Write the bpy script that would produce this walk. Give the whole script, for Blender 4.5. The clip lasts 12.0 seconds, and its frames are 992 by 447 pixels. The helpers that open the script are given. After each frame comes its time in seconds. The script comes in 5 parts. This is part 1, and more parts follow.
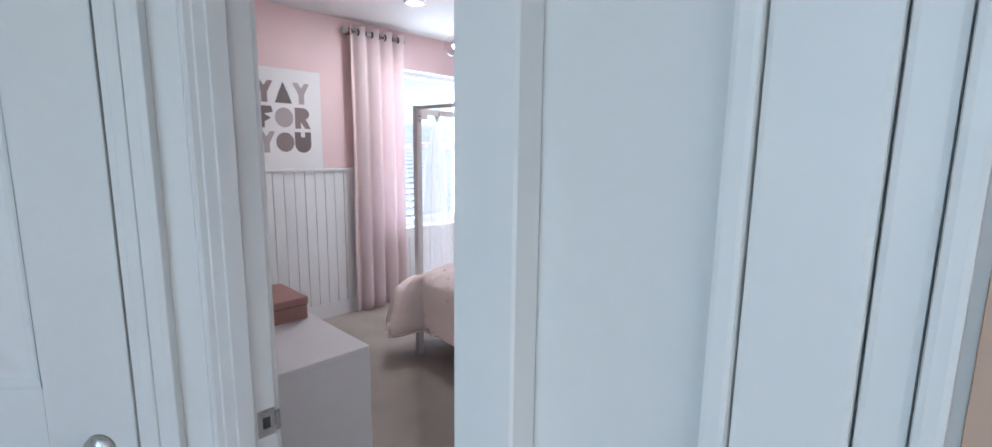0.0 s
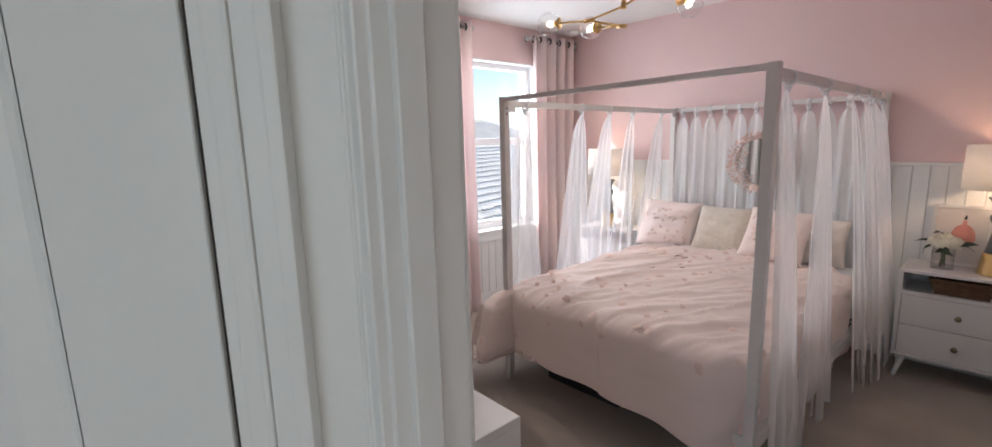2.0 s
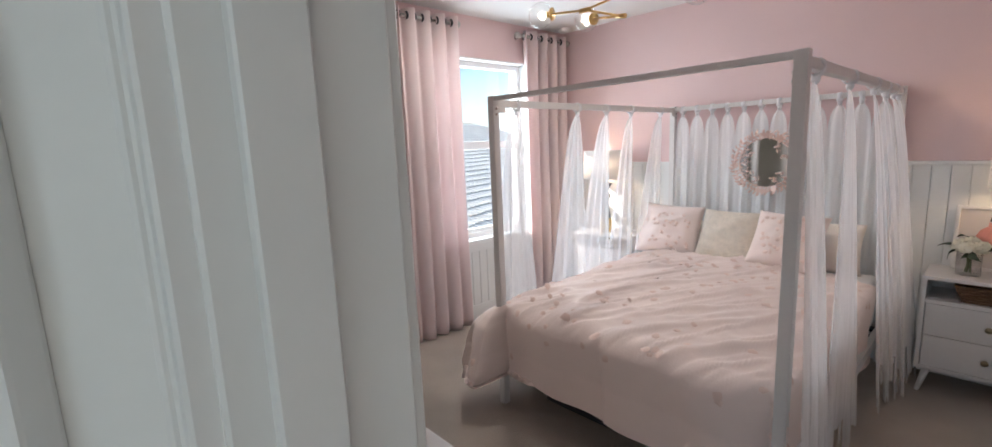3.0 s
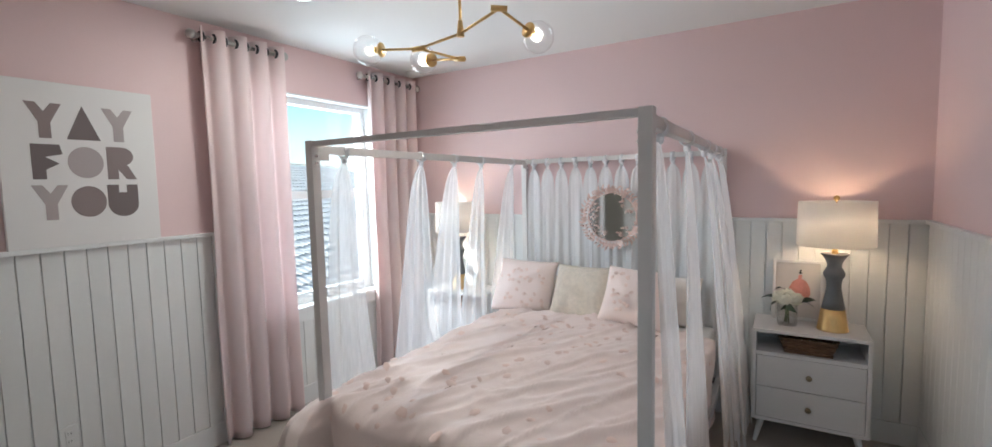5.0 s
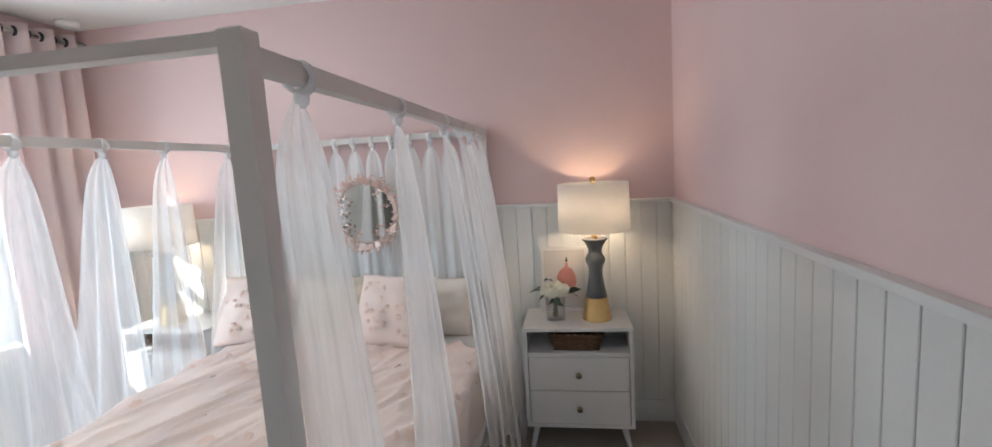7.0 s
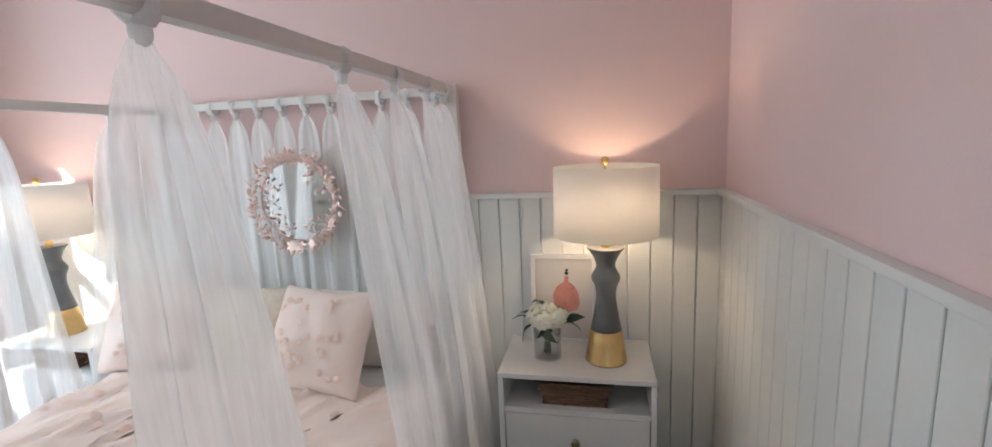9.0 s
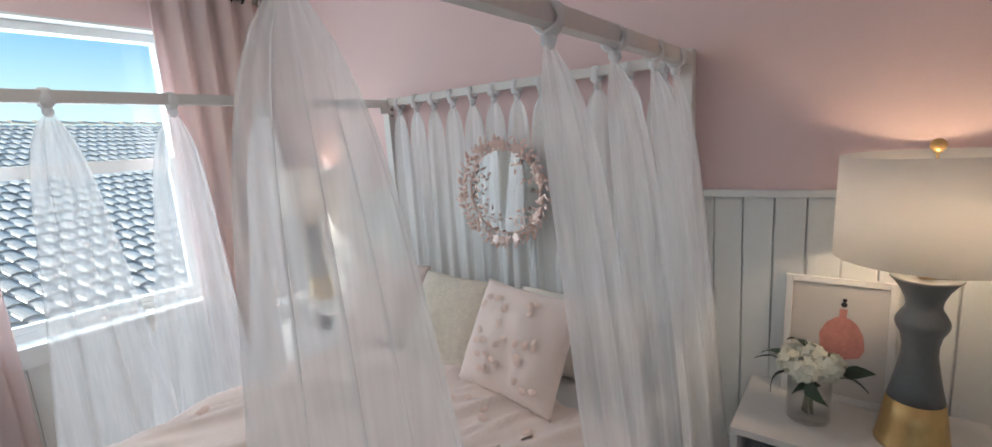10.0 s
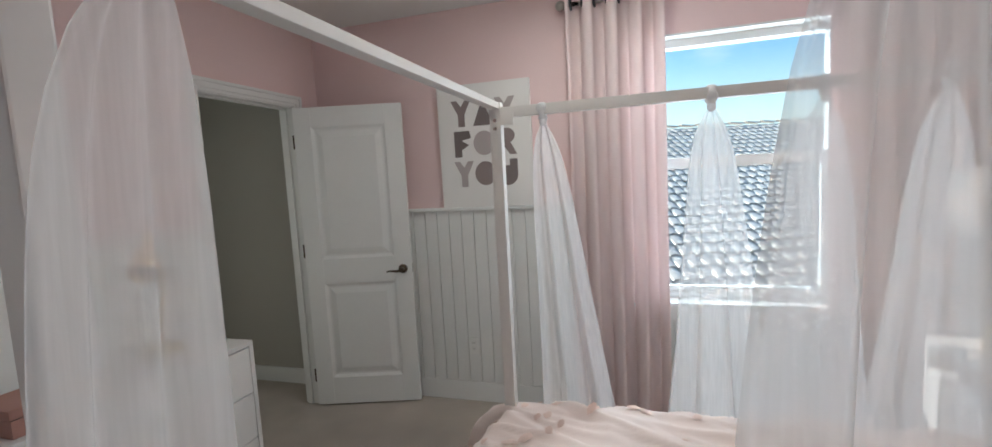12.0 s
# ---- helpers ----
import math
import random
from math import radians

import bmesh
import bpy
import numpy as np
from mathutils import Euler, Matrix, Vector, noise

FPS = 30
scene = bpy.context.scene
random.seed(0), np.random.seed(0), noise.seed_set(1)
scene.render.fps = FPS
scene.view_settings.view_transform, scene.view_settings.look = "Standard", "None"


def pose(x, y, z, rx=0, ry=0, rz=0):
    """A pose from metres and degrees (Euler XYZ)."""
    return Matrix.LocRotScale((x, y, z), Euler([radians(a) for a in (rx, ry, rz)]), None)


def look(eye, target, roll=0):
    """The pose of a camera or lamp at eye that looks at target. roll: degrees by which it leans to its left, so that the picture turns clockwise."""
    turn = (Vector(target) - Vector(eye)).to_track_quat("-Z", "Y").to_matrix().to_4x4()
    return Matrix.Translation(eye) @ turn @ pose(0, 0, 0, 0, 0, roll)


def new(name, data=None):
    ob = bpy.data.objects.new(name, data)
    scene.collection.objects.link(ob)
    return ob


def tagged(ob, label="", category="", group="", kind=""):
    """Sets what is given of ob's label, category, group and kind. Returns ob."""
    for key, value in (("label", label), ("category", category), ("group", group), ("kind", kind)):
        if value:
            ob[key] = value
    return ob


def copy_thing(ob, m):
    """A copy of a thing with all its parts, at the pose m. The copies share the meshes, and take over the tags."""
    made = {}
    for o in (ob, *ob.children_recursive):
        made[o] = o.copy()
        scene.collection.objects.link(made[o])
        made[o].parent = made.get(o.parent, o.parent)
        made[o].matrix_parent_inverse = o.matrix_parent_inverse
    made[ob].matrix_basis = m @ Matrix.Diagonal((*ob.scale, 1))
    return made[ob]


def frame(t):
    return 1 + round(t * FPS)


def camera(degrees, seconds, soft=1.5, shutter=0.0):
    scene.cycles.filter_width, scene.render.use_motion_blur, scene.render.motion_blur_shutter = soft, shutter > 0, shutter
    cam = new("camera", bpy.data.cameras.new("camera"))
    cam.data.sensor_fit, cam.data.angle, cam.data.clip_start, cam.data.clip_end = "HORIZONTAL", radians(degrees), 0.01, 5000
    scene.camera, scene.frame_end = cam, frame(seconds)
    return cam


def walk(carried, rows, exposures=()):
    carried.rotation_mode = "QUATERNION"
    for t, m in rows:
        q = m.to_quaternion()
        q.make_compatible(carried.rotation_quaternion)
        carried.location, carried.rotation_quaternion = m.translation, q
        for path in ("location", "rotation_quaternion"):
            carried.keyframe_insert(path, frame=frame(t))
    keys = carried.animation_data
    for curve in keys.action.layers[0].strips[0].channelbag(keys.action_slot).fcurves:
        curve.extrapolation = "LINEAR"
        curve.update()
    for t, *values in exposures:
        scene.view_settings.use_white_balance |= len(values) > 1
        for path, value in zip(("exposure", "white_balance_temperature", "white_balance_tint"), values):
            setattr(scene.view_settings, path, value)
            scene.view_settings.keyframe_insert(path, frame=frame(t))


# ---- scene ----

# ---------------------------------------------------------------- camera
cam = camera(92.4, 12.0)
PATH = [
    (0, (0.233, 0.826, 1.511), (-1.134, 2.253, 1.204), 0.7),
    (0.5, (0.078, 0.821, 1.496), (-1.372, 2.159, 1.171), 0.1),
    (1, (-0.074, 0.807, 1.512), (-1.55, 2.114, 1.178), -0.2),
    (1.5, (-0.2, 0.832, 1.52), (-1.688, 2.125, 1.18), -0.0),
    (2, (-0.352, 0.867, 1.534), (-1.822, 2.181, 1.199), -1.6),
    (2.5, (-0.464, 0.933, 1.529), (-1.917, 2.265, 1.19), -2.4),
    (4.3, (-0.661, 1.338, 1.589), (-2.026, 2.787, 1.398), -1.3),
    (4.5, (-0.68, 1.357, 1.592), (-1.953, 2.889, 1.417), -1.1),
    (5, (-0.676, 1.444, 1.586), (-1.706, 3.151, 1.424), -1.3),
    (5.5, (-0.63, 1.609, 1.576), (-1.522, 3.391, 1.409), -2.2),
    (6, (-0.574, 1.792, 1.57), (-1.304, 3.645, 1.387), -2.0),
    (6.5, (-0.531, 1.963, 1.563), (-1.042, 3.885, 1.355), -3.3),
    (7, (-0.525, 2.18, 1.574), (-0.842, 4.14, 1.329), -3.5),
    (8.8, (-0.423, 2.935, 1.55), (-0.752, 4.879, 1.218), -2.1),
    (9, (-0.435, 2.994, 1.559), (-0.857, 4.918, 1.212), -2.7),
    (9.5, (-0.501, 3.106, 1.547), (-1.278, 4.915, 1.196), -4.6),
    (10, (-0.556, 3.254, 1.547), (-1.76, 4.814, 1.201), -3.9),
    (10.5, (-0.583, 3.336, 1.542), (-2.223, 4.432, 1.21), -4.2),
    (11, (-0.673, 3.353, 1.524), (-2.56, 3.956, 1.251), -4.6),
    (11.5, (-0.729, 3.371, 1.524), (-2.716, 3.386, 1.297), -4.0),
    (12, (-0.729, 3.386, 1.524), (-2.631, 2.8, 1.328), -3.1),
]
EXPOSURES = [(0, 1.05, 5500, 11), (0.5, 0.68, 5950, 14), (1.5, 0.57, 6400, 15), (2.5, 0.66, 6300, 12), (4.5, 0.66, 5930, 4), (5.5, 0.65, 5880, 3), (9, 0.80, 5900, 2), (10.5, 0.20, 5930, 2), (11.2, 0.22, 5950, 2), (12, 0.42, 5980, 2)]
walk(cam, [(t, look(eye, target, roll)) for t, eye, target, roll in PATH], EXPOSURES)

# ---------------------------------------------------------------- plan (metres)
WX, EX = -3.685, 0.045          # west and east wall faces
SY, NY = 1.187, 4.97            # south and north wall faces
HALL_Y = 1.09                   # hall face of the south wall
CEIL = 2.60
RAIL_Z = 1.335                  # top of the wainscot cap
BASE_H = 0.135
WIN = (3.29, 4.43, 0.72, 2.27)  # window opening: y0, y1, z0, z1
DOOR_A = (-0.765, -0.06, 2.05)  # doorway walked through: x0, x1, top
DOOR_B = (-3.42, -2.71, 2.05)   # doorway to the passage
SUN_WAY = Vector((1.0, 1.75, -1.0)).normalized()

# ---------------------------------------------------------------- world and lights
world = bpy.data.worlds.new("sky")
scene.world = world
world.use_nodes = True
wn, wl = world.node_tree.nodes, world.node_tree.links
sky = wn.new("ShaderNodeTexSky")
sky.sky_type, sky.sun_disc = "NISHITA", False
sky.sun_elevation = math.asin(-SUN_WAY.z)
sky.sun_rotation = math.atan2(-SUN_WAY.x, -SUN_WAY.y)
sky.air_density, sky.dust_density = 1.0, 0.25
# thin clouds low over the horizon
tc = wn.new("ShaderNodeTexCoord")
cmap = wn.new("ShaderNodeMapping")
cmap.inputs["Scale"].default_value = (3.0, 3.0, 9.0)
cn = wn.new("ShaderNodeTexNoise")
cn.inputs["Scale"].default_value, cn.inputs["Detail"].default_value = 1.6, 7.0
cr = wn.new("ShaderNodeValToRGB")
cr.color_ramp.elements[0].position, cr.color_ramp.elements[1].position = 0.50, 0.80
cmix = wn.new("ShaderNodeMix")
cmix.data_type = "RGBA"
cmix.inputs["B"].default_value = (5.5, 5.8, 6.1, 1)
wl.new(tc.outputs["Generated"], cmap.inputs["Vector"])
wl.new(cmap.outputs["Vector"], cn.inputs["Vector"])
wl.new(cn.outputs["Fac"], cr.inputs["Fac"])
# cloud bank that thickens towards the horizon
sep, low, top_of = wn.new("ShaderNodeSeparateXYZ"), wn.new("ShaderNodeMapRange"), wn.new("ShaderNodeMath")
low.inputs["From Min"].default_value, low.inputs["From Max"].default_value = 0.03, 0.20
low.inputs["To Min"].default_value, low.inputs["To Max"].default_value = 0.8, 0.0
top_of.operation = "MAXIMUM"
wl.new(tc.outputs["Generated"], sep.inputs["Vector"])
wl.new(sep.outputs["Z"], low.inputs["Value"])
wl.new(low.outputs["Result"], top_of.inputs[0])
wl.new(cr.outputs["Color"], top_of.inputs[1])
wl.new(top_of.outputs[0], cmix.inputs["Factor"])
deep = wn.new("ShaderNodeHueSaturation")
deep.inputs["Saturation"].default_value = 1.2
wl.new(sky.outputs["Color"], deep.inputs["Color"])
wl.new(deep.outputs["Color"], cmix.inputs["A"])
wl.new(cmix.outputs["Result"], wn["Background"].inputs["Color"])
wn["Background"].inputs["Strength"].default_value = 0.15


def lamp(name, kind, energy, color, m, **settings):
    data = bpy.data.lights.new(name, kind)
    data.energy, data.color = energy, color
    if "size" in settings:
        data.shape, data.size, data.size_y = "RECTANGLE", settings["size"], settings["size_y"]
    if "radius" in settings:
        data.shadow_soft_size = settings["radius"]
    if "disk" in settings:
        data.shape, data.size = "DISK", settings["disk"]
    if "spread" in settings:
        data.spread = radians(settings["spread"])
    ob = new(name, data)
    ob.matrix_world = m
    return ob


sun = lamp("sun", "SUN", 5.0, (1.0, 0.92, 0.82), look((0, 0, 0), SUN_WAY))
sun.data.angle = radians(0.6)
lamp("window_daylight", "AREA", 24, (0.86, 0.93, 1.0), look((-3.99, 3.85, 1.5), (-2.0, 3.85, 1.3)), size=1.1, size_y=1.5)
# area lamp added for the hall's bluish light; its opening is out of view
lamp("hall_unseen_daylight", "AREA", 3.9, (0.80, 0.95, 0.985), look((0.2, -1.15, 1.6), (-0.3, 1.0, 1.4)), size=1.2, size_y=1.4)
# added fill lamp that brightens the passage; no source is seen there
lamp("passage_fill", "AREA", 0.9, (1.0, 0.95, 0.86), look((-2.25, 0.02, 1.5), (-3.3, 0.9, 1.1)), size=0.6, size_y=1.2)
lamp("downlight_glow", "AREA", 5.5, (1.0, 0.96, 0.88), look((-2.86, 3.138, CEIL - 0.012), (-2.86, 3.138, 0)), disk=0.12)
# the three lit bulbs of the chandelier
for spot in ((-1.52, 3.213, 2.16), (-2.216, 2.952, 2.171), (-2.13, 3.228, 2.174)):
    lamp("chandelier_bulb_light", "POINT", 1.9, (1.0, 0.93, 0.84), Matrix.Translation(spot), radius=0.02)

# ---------------------------------------------------------------- materials
def material(name, color, rough=0.6, metal=0.0, vary=0.06, large=1.2, fine=90.0, bump=0.12, dist=0.002, spec=0.5, stretch=(1, 1, 1), tint=None, sheen=0.0, rand=0.0):
    """A painted, woven or cast surface: two scales of variation in colour and a fine relief."""
    m = bpy.data.materials.new(name)
    m.use_nodes = True
    n, l = m.node_tree.nodes, m.node_tree.links
    p = n["Principled BSDF"]
    p.inputs["Roughness"].default_value, p.inputs["Metallic"].default_value = rough, metal
    p.inputs["Specular IOR Level"].default_value = spec
    p.inputs["Sheen Weight"].default_value = sheen
    co = n.new("ShaderNodeTexCoord")
    mp = n.new("ShaderNodeMapping")
    mp.inputs["Scale"].default_value = stretch
    l.new(co.outputs["Object"], mp.inputs["Vector"])
    big, small = n.new("ShaderNodeTexNoise"), n.new("ShaderNodeTexNoise")
    big.inputs["Scale"].default_value, big.inputs["Detail"].default_value = large, 4.0
    small.inputs["Scale"].default_value, small.inputs["Detail"].default_value = fine, 3.0
    l.new(mp.outputs["Vector"], big.inputs["Vector"])
    l.new(mp.outputs["Vector"], small.inputs["Vector"])
    add = n.new("ShaderNodeMath")
    add.operation = "MULTIPLY_ADD"
    add.inputs[1].default_value = 0.6
    l.new(small.outputs["Fac"], add.inputs[0])
    l.new(big.outputs["Fac"], add.inputs[2])
    ramp = n.new("ShaderNodeMapRange")
    ramp.inputs["From Min"].default_value, ramp.inputs["From Max"].default_value = 0.45, 1.15
    l.new(add.outputs[0], ramp.inputs["Value"])
    mix = n.new("ShaderNodeMix")
    mix.data_type = "RGBA"
    lo = [c * (1 - vary) for c in color]
    hi = list(tint) if tint else [min(1, c * (1 + vary * 0.7)) for c in color]
    mix.inputs["A"].default_value, mix.inputs["B"].default_value = (*lo, 1), (*hi, 1)
    l.new(ramp.outputs["Result"], mix.inputs["Factor"])
    out = mix.outputs["Result"]
    if rand:
        info = n.new("ShaderNodeObjectInfo")
        hsv = n.new("ShaderNodeHueSaturation")
        mr = n.new("ShaderNodeMapRange")
        mr.inputs["To Min"].default_value, mr.inputs["To Max"].default_value = 1 - rand, 1 + rand
        l.new(info.outputs["Random"], mr.inputs["Value"])
        l.new(mr.outputs["Result"], hsv.inputs["Value"])
        l.new(out, hsv.inputs["Color"])
        out = hsv.outputs["Color"]
    l.new(out, p.inputs["Base Color"])
    rr = n.new("ShaderNodeMapRange")
    rr.inputs["To Min"].default_value, rr.inputs["To Max"].default_value = max(0.02, rough - 0.07), min(1, rough + 0.07)
    l.new(big.outputs["Fac"], rr.inputs["Value"])
    l.new(rr.outputs["Result"], p.inputs["Roughness"])
    if bump:
        b = n.new("ShaderNodeBump")
        b.inputs["Strength"].default_value, b.inputs["Distance"].default_value = bump, dist
        l.new(small.outputs["Fac"], b.inputs["Height"])
        l.new(b.outputs["Normal"], p.inputs["Normal"])
    return m


def sheer(name, color, cover, through_share=0.5, weave=220.0):
    """Sheer or thin cloth: part open, part cloth that scatters light on both sides."""
    m = bpy.data.materials.new(name)
    m.use_nodes = True
    n, l = m.node_tree.nodes, m.node_tree.links
    n.remove(n["Principled BSDF"])
    out = n["Material Output"]
    d, tr, op = n.new("ShaderNodeBsdfDiffuse"), n.new("ShaderNodeBsdfTranslucent"), n.new("ShaderNodeBsdfTransparent")
    tc0, big, small = n.new("ShaderNodeTexCoord"), n.new("ShaderNodeTexNoise"), n.new("ShaderNodeTexNoise")
    big.inputs["Scale"].default_value, small.inputs["Scale"].default_value = 5.0, 380.0
    cm, bp = n.new("ShaderNodeMix"), n.new("ShaderNodeBump")
    cm.data_type = "RGBA"
    cm.inputs["A"].default_value, cm.inputs["B"].default_value = (*[c * 0.95 for c in color], 1), (*[min(1, c * 1.03) for c in color], 1)
    bp.inputs["Strength"].default_value, bp.inputs["Distance"].default_value = 0.25, 0.001
    l.new(tc0.outputs["Object"], big.inputs["Vector"])
    l.new(tc0.outputs["Object"], small.inputs["Vector"])
    l.new(big.outputs["Fac"], cm.inputs["Factor"])
    l.new(small.outputs["Fac"], bp.inputs["Height"])
    l.new(bp.outputs["Normal"], d.inputs["Normal"])
    l.new(cm.outputs["Result"], d.inputs["Color"])
    l.new(cm.outputs["Result"], tr.inputs["Color"])
    cloth, mix = n.new("ShaderNodeMixShader"), n.new("ShaderNodeMixShader")
    cloth.inputs["Fac"].default_value = through_share
    l.new(d.outputs[0], cloth.inputs[1])
    l.new(tr.outputs[0], cloth.inputs[2])
    l.new(op.outputs[0], mix.inputs[1])
    l.new(cloth.outputs[0], mix.inputs[2])
    if cover < 1:
        co, no, mr = n.new("ShaderNodeTexCoord"), n.new("ShaderNodeTexNoise"), n.new("ShaderNodeMapRange")
        mp = n.new("ShaderNodeMapping")
        mp.inputs["Scale"].default_value = (1, 1, 0.02)
        no.inputs["Scale"].default_value, no.inputs["Detail"].default_value = weave, 2.0
        mr.inputs["From Min"].default_value, mr.inputs["From Max"].default_value = 0.3, 0.7
        mr.inputs["To Min"].default_value, mr.inputs["To Max"].default_value = cover - 0.03, cover + 0.03
        l.new(co.outputs["Object"], mp.inputs["Vector"])
        l.new(mp.outputs["Vector"], no.inputs["Vector"])
        l.new(no.outputs["Fac"], mr.inputs["Value"])
        l.new(mr.outputs["Result"], mix.inputs["Fac"])
    else:
        mix.inputs["Fac"].default_value = 1.0
    l.new(mix.outputs[0], out.inputs["Surface"])
    return m


def clear(name, tint=(1, 1, 1), gloss=0.4):
    """Thin clear glass: open, with a sheen that follows the angle of view."""
    m = bpy.data.materials.new(name)
    m.use_nodes = True
    n, l = m.node_tree.nodes, m.node_tree.links
    n.remove(n["Principled BSDF"])
    fr, op, gl, mix = n.new("ShaderNodeLayerWeight"), n.new("ShaderNodeBsdfTransparent"), n.new("ShaderNodeBsdfGlossy"), n.new("ShaderNodeMixShader")
    pw, ma = n.new("ShaderNodeMath"), n.new("ShaderNodeMath")
    pw.operation, ma.operation = "POWER", "MULTIPLY_ADD"
    pw.inputs[1].default_value, ma.inputs[1].default_value, ma.inputs[2].default_value = 3.0, gloss, 0.04
    op.inputs["Color"].default_value = (*tint, 1)
    gl.inputs["Roughness"].default_value = 0.02
    l.new(fr.outputs["Facing"], pw.inputs[0])
    l.new(pw.outputs[0], ma.inputs[0])
    l.new(ma.outputs[0], mix.inputs["Fac"])
    l.new(op.outputs[0], mix.inputs[1])
    l.new(gl.outputs[0], mix.inputs[2])
    l.new(mix.outputs[0], n["Material Output"].inputs["Surface"])
    return m


def glow(name, color, strength):
    m = bpy.data.materials.new(name)
    m.use_nodes = True
    p = m.node_tree.nodes["Principled BSDF"]
    p.inputs["Base Color"].default_value = (*color, 1)
    p.inputs["Emission Color"].default_value = (*color, 1)
    p.inputs["Emission Strength"].default_value = strength
    return m


PINK = material("pink_wall_paint", (0.78, 0.595, 0.59), 0.75, vary=0.035, large=0.9, fine=160, bump=0.25, dist=0.0012, spec=0.25)
WHITE = material("white_satin_paint", (0.79, 0.79, 0.775), 0.42, vary=0.03, large=2.0, fine=60, bump=0.06, dist=0.001, rand=0.02)
TRIM = material("white_trim_paint", (0.80, 0.80, 0.79), 0.38, vary=0.025, large=3.0, fine=40, bump=0.05, dist=0.001)
CEILING = material("white_ceiling_texture", (0.80, 0.80, 0.79), 0.9, vary=0.03, fine=120, bump=0.5, dist=0.002, spec=0.2)
PASSAGE_GREY = material("grey_passage_wall", (0.43, 0.41, 0.37), 0.8, vary=0.03, fine=150, bump=0.2, dist=0.001, spec=0.2)
TAN = material("tan_hall_surface", (0.55, 0.40, 0.31), 0.8, vary=0.04, fine=150, bump=0.2, dist=0.001, spec=0.2)
CARPET = material("greige_carpet", (0.50, 0.43, 0.37), 0.97, vary=0.28, large=2.4, fine=260, bump=1.0, dist=0.008, spec=0.1, sheen=0.25)
BEDPAINT = material("warm_white_bed_paint", (0.74, 0.71, 0.69), 0.45, vary=0.04, large=3, fine=50, bump=0.05, dist=0.001)
FURN = material("white_lacquer", (0.80, 0.78, 0.77), 0.33, vary=0.025, large=2.5, fine=45, bump=0.04, dist=0.0008)
# near-black that stands in for shade in gaps, holes and drawer interiors
DARK = material("dark_shadow_gap", (0.06, 0.055, 0.05), 0.8)
BLACKMETAL = material("black_metal", (0.03, 0.03, 0.035), 0.45, vary=0.1)
NICKEL = material("brushed_nickel", (0.55, 0.53, 0.50), 0.28, 1.0, vary=0.08, large=6, fine=120, bump=0.05, dist=0.0005)
BRONZE = material("aged_bronze", (0.10, 0.075, 0.055), 0.38, 0.9, vary=0.2, large=15, fine=120)
BRASS = material("brushed_brass", (0.70, 0.47, 0.20), 0.30, 1.0, vary=0.07, large=9, fine=180, bump=0.06, dist=0.0005, stretch=(1, 1, 0.2))
GOLDLEAF = material("gold_leaf_glaze", (0.72, 0.50, 0.22), 0.33, 0.95, vary=0.14, large=14, fine=70, bump=0.2, dist=0.001, stretch=(1, 1, 0.5))
GREYGLAZE = material("grey_ceramic_glaze", (0.17, 0.175, 0.18), 0.35, vary=0.12, large=7, fine=80, bump=0.12, dist=0.001)
DUVET = material("blush_cotton", (0.93, 0.785, 0.73), 0.88, vary=0.05, large=2.5, fine=320, bump=0.35, dist=0.001, spec=0.15, sheen=0.2)
PETAL = material("blush_applique_petal", (0.89, 0.70, 0.625), 0.9, vary=0.06, large=20, fine=200, bump=0.2, spec=0.1, rand=0.06)
CREAM = material("cream_boucle", (0.80, 0.71, 0.60), 0.95, vary=0.14, large=30, fine=110, bump=1.0, dist=0.009, spec=0.1, sheen=0.3)
SHEET = material("white_sheet", (0.80, 0.78, 0.77), 0.9, vary=0.03, fine=300, bump=0.2, dist=0.001, spec=0.1)
WICKER = material("brown_wicker", (0.16, 0.085, 0.045), 0.65, vary=0.4, large=30, fine=160, bump=0.6, dist=0.003, rand=0.25)
ROSEGOLD = material("rose_gold_metal", (0.76, 0.57, 0.51), 0.42, 0.5, vary=0.12, large=25, fine=90, bump=0.1)
ROSELEATHER = material("dusty_rose_leatherette", (0.42, 0.22, 0.185), 0.5, vary=0.08, large=8, fine=240, bump=0.3, dist=0.001)
CANVAS = material("white_canvas", (0.80, 0.775, 0.76), 0.85, vary=0.03, fine=400, bump=0.3, dist=0.0006, spec=0.2)
INK_A = material("taupe_ink", (0.27, 0.215, 0.21), 0.85, vary=0.06, fine=200, bump=0.1)
INK_B = material("dark_taupe_ink", (0.185, 0.15, 0.145), 0.85, vary=0.06, fine=200, bump=0.1)
INK_C = material("pale_grey_ink", (0.43, 0.375, 0.37), 0.85, vary=0.06, fine=200, bump=0.1)
PAPER = material("ivory_paper", (0.66, 0.62, 0.60), 0.85, vary=0.03, fine=300, bump=0.08)
WASH_PINK = material("pink_watercolour", (0.66, 0.29, 0.25), 0.85, vary=0.25, large=18, fine=90, bump=0.05)
WASH_DARK = material("black_watercolour", (0.03, 0.028, 0.03), 0.8, vary=0.2)
FLOWER = material("white_hydrangea_petal", (0.82, 0.81, 0.70), 0.85, vary=0.05, large=40, fine=120, spec=0.2, rand=0.04)
LEAF = material("dark_green_leaf", (0.035, 0.06, 0.03), 0.5, vary=0.25, large=30, fine=120, rand=0.2)
STEM = material("green_stem", (0.10, 0.14, 0.05), 0.6, vary=0.2, large=30)
PLASTIC = material("white_outlet_plastic", (0.80, 0.80, 0.78), 0.35, vary=0.02, bump=0.0)
VINYL = material("white_vinyl_frame", (0.80, 0.81, 0.81), 0.35, vary=0.02, bump=0.03)
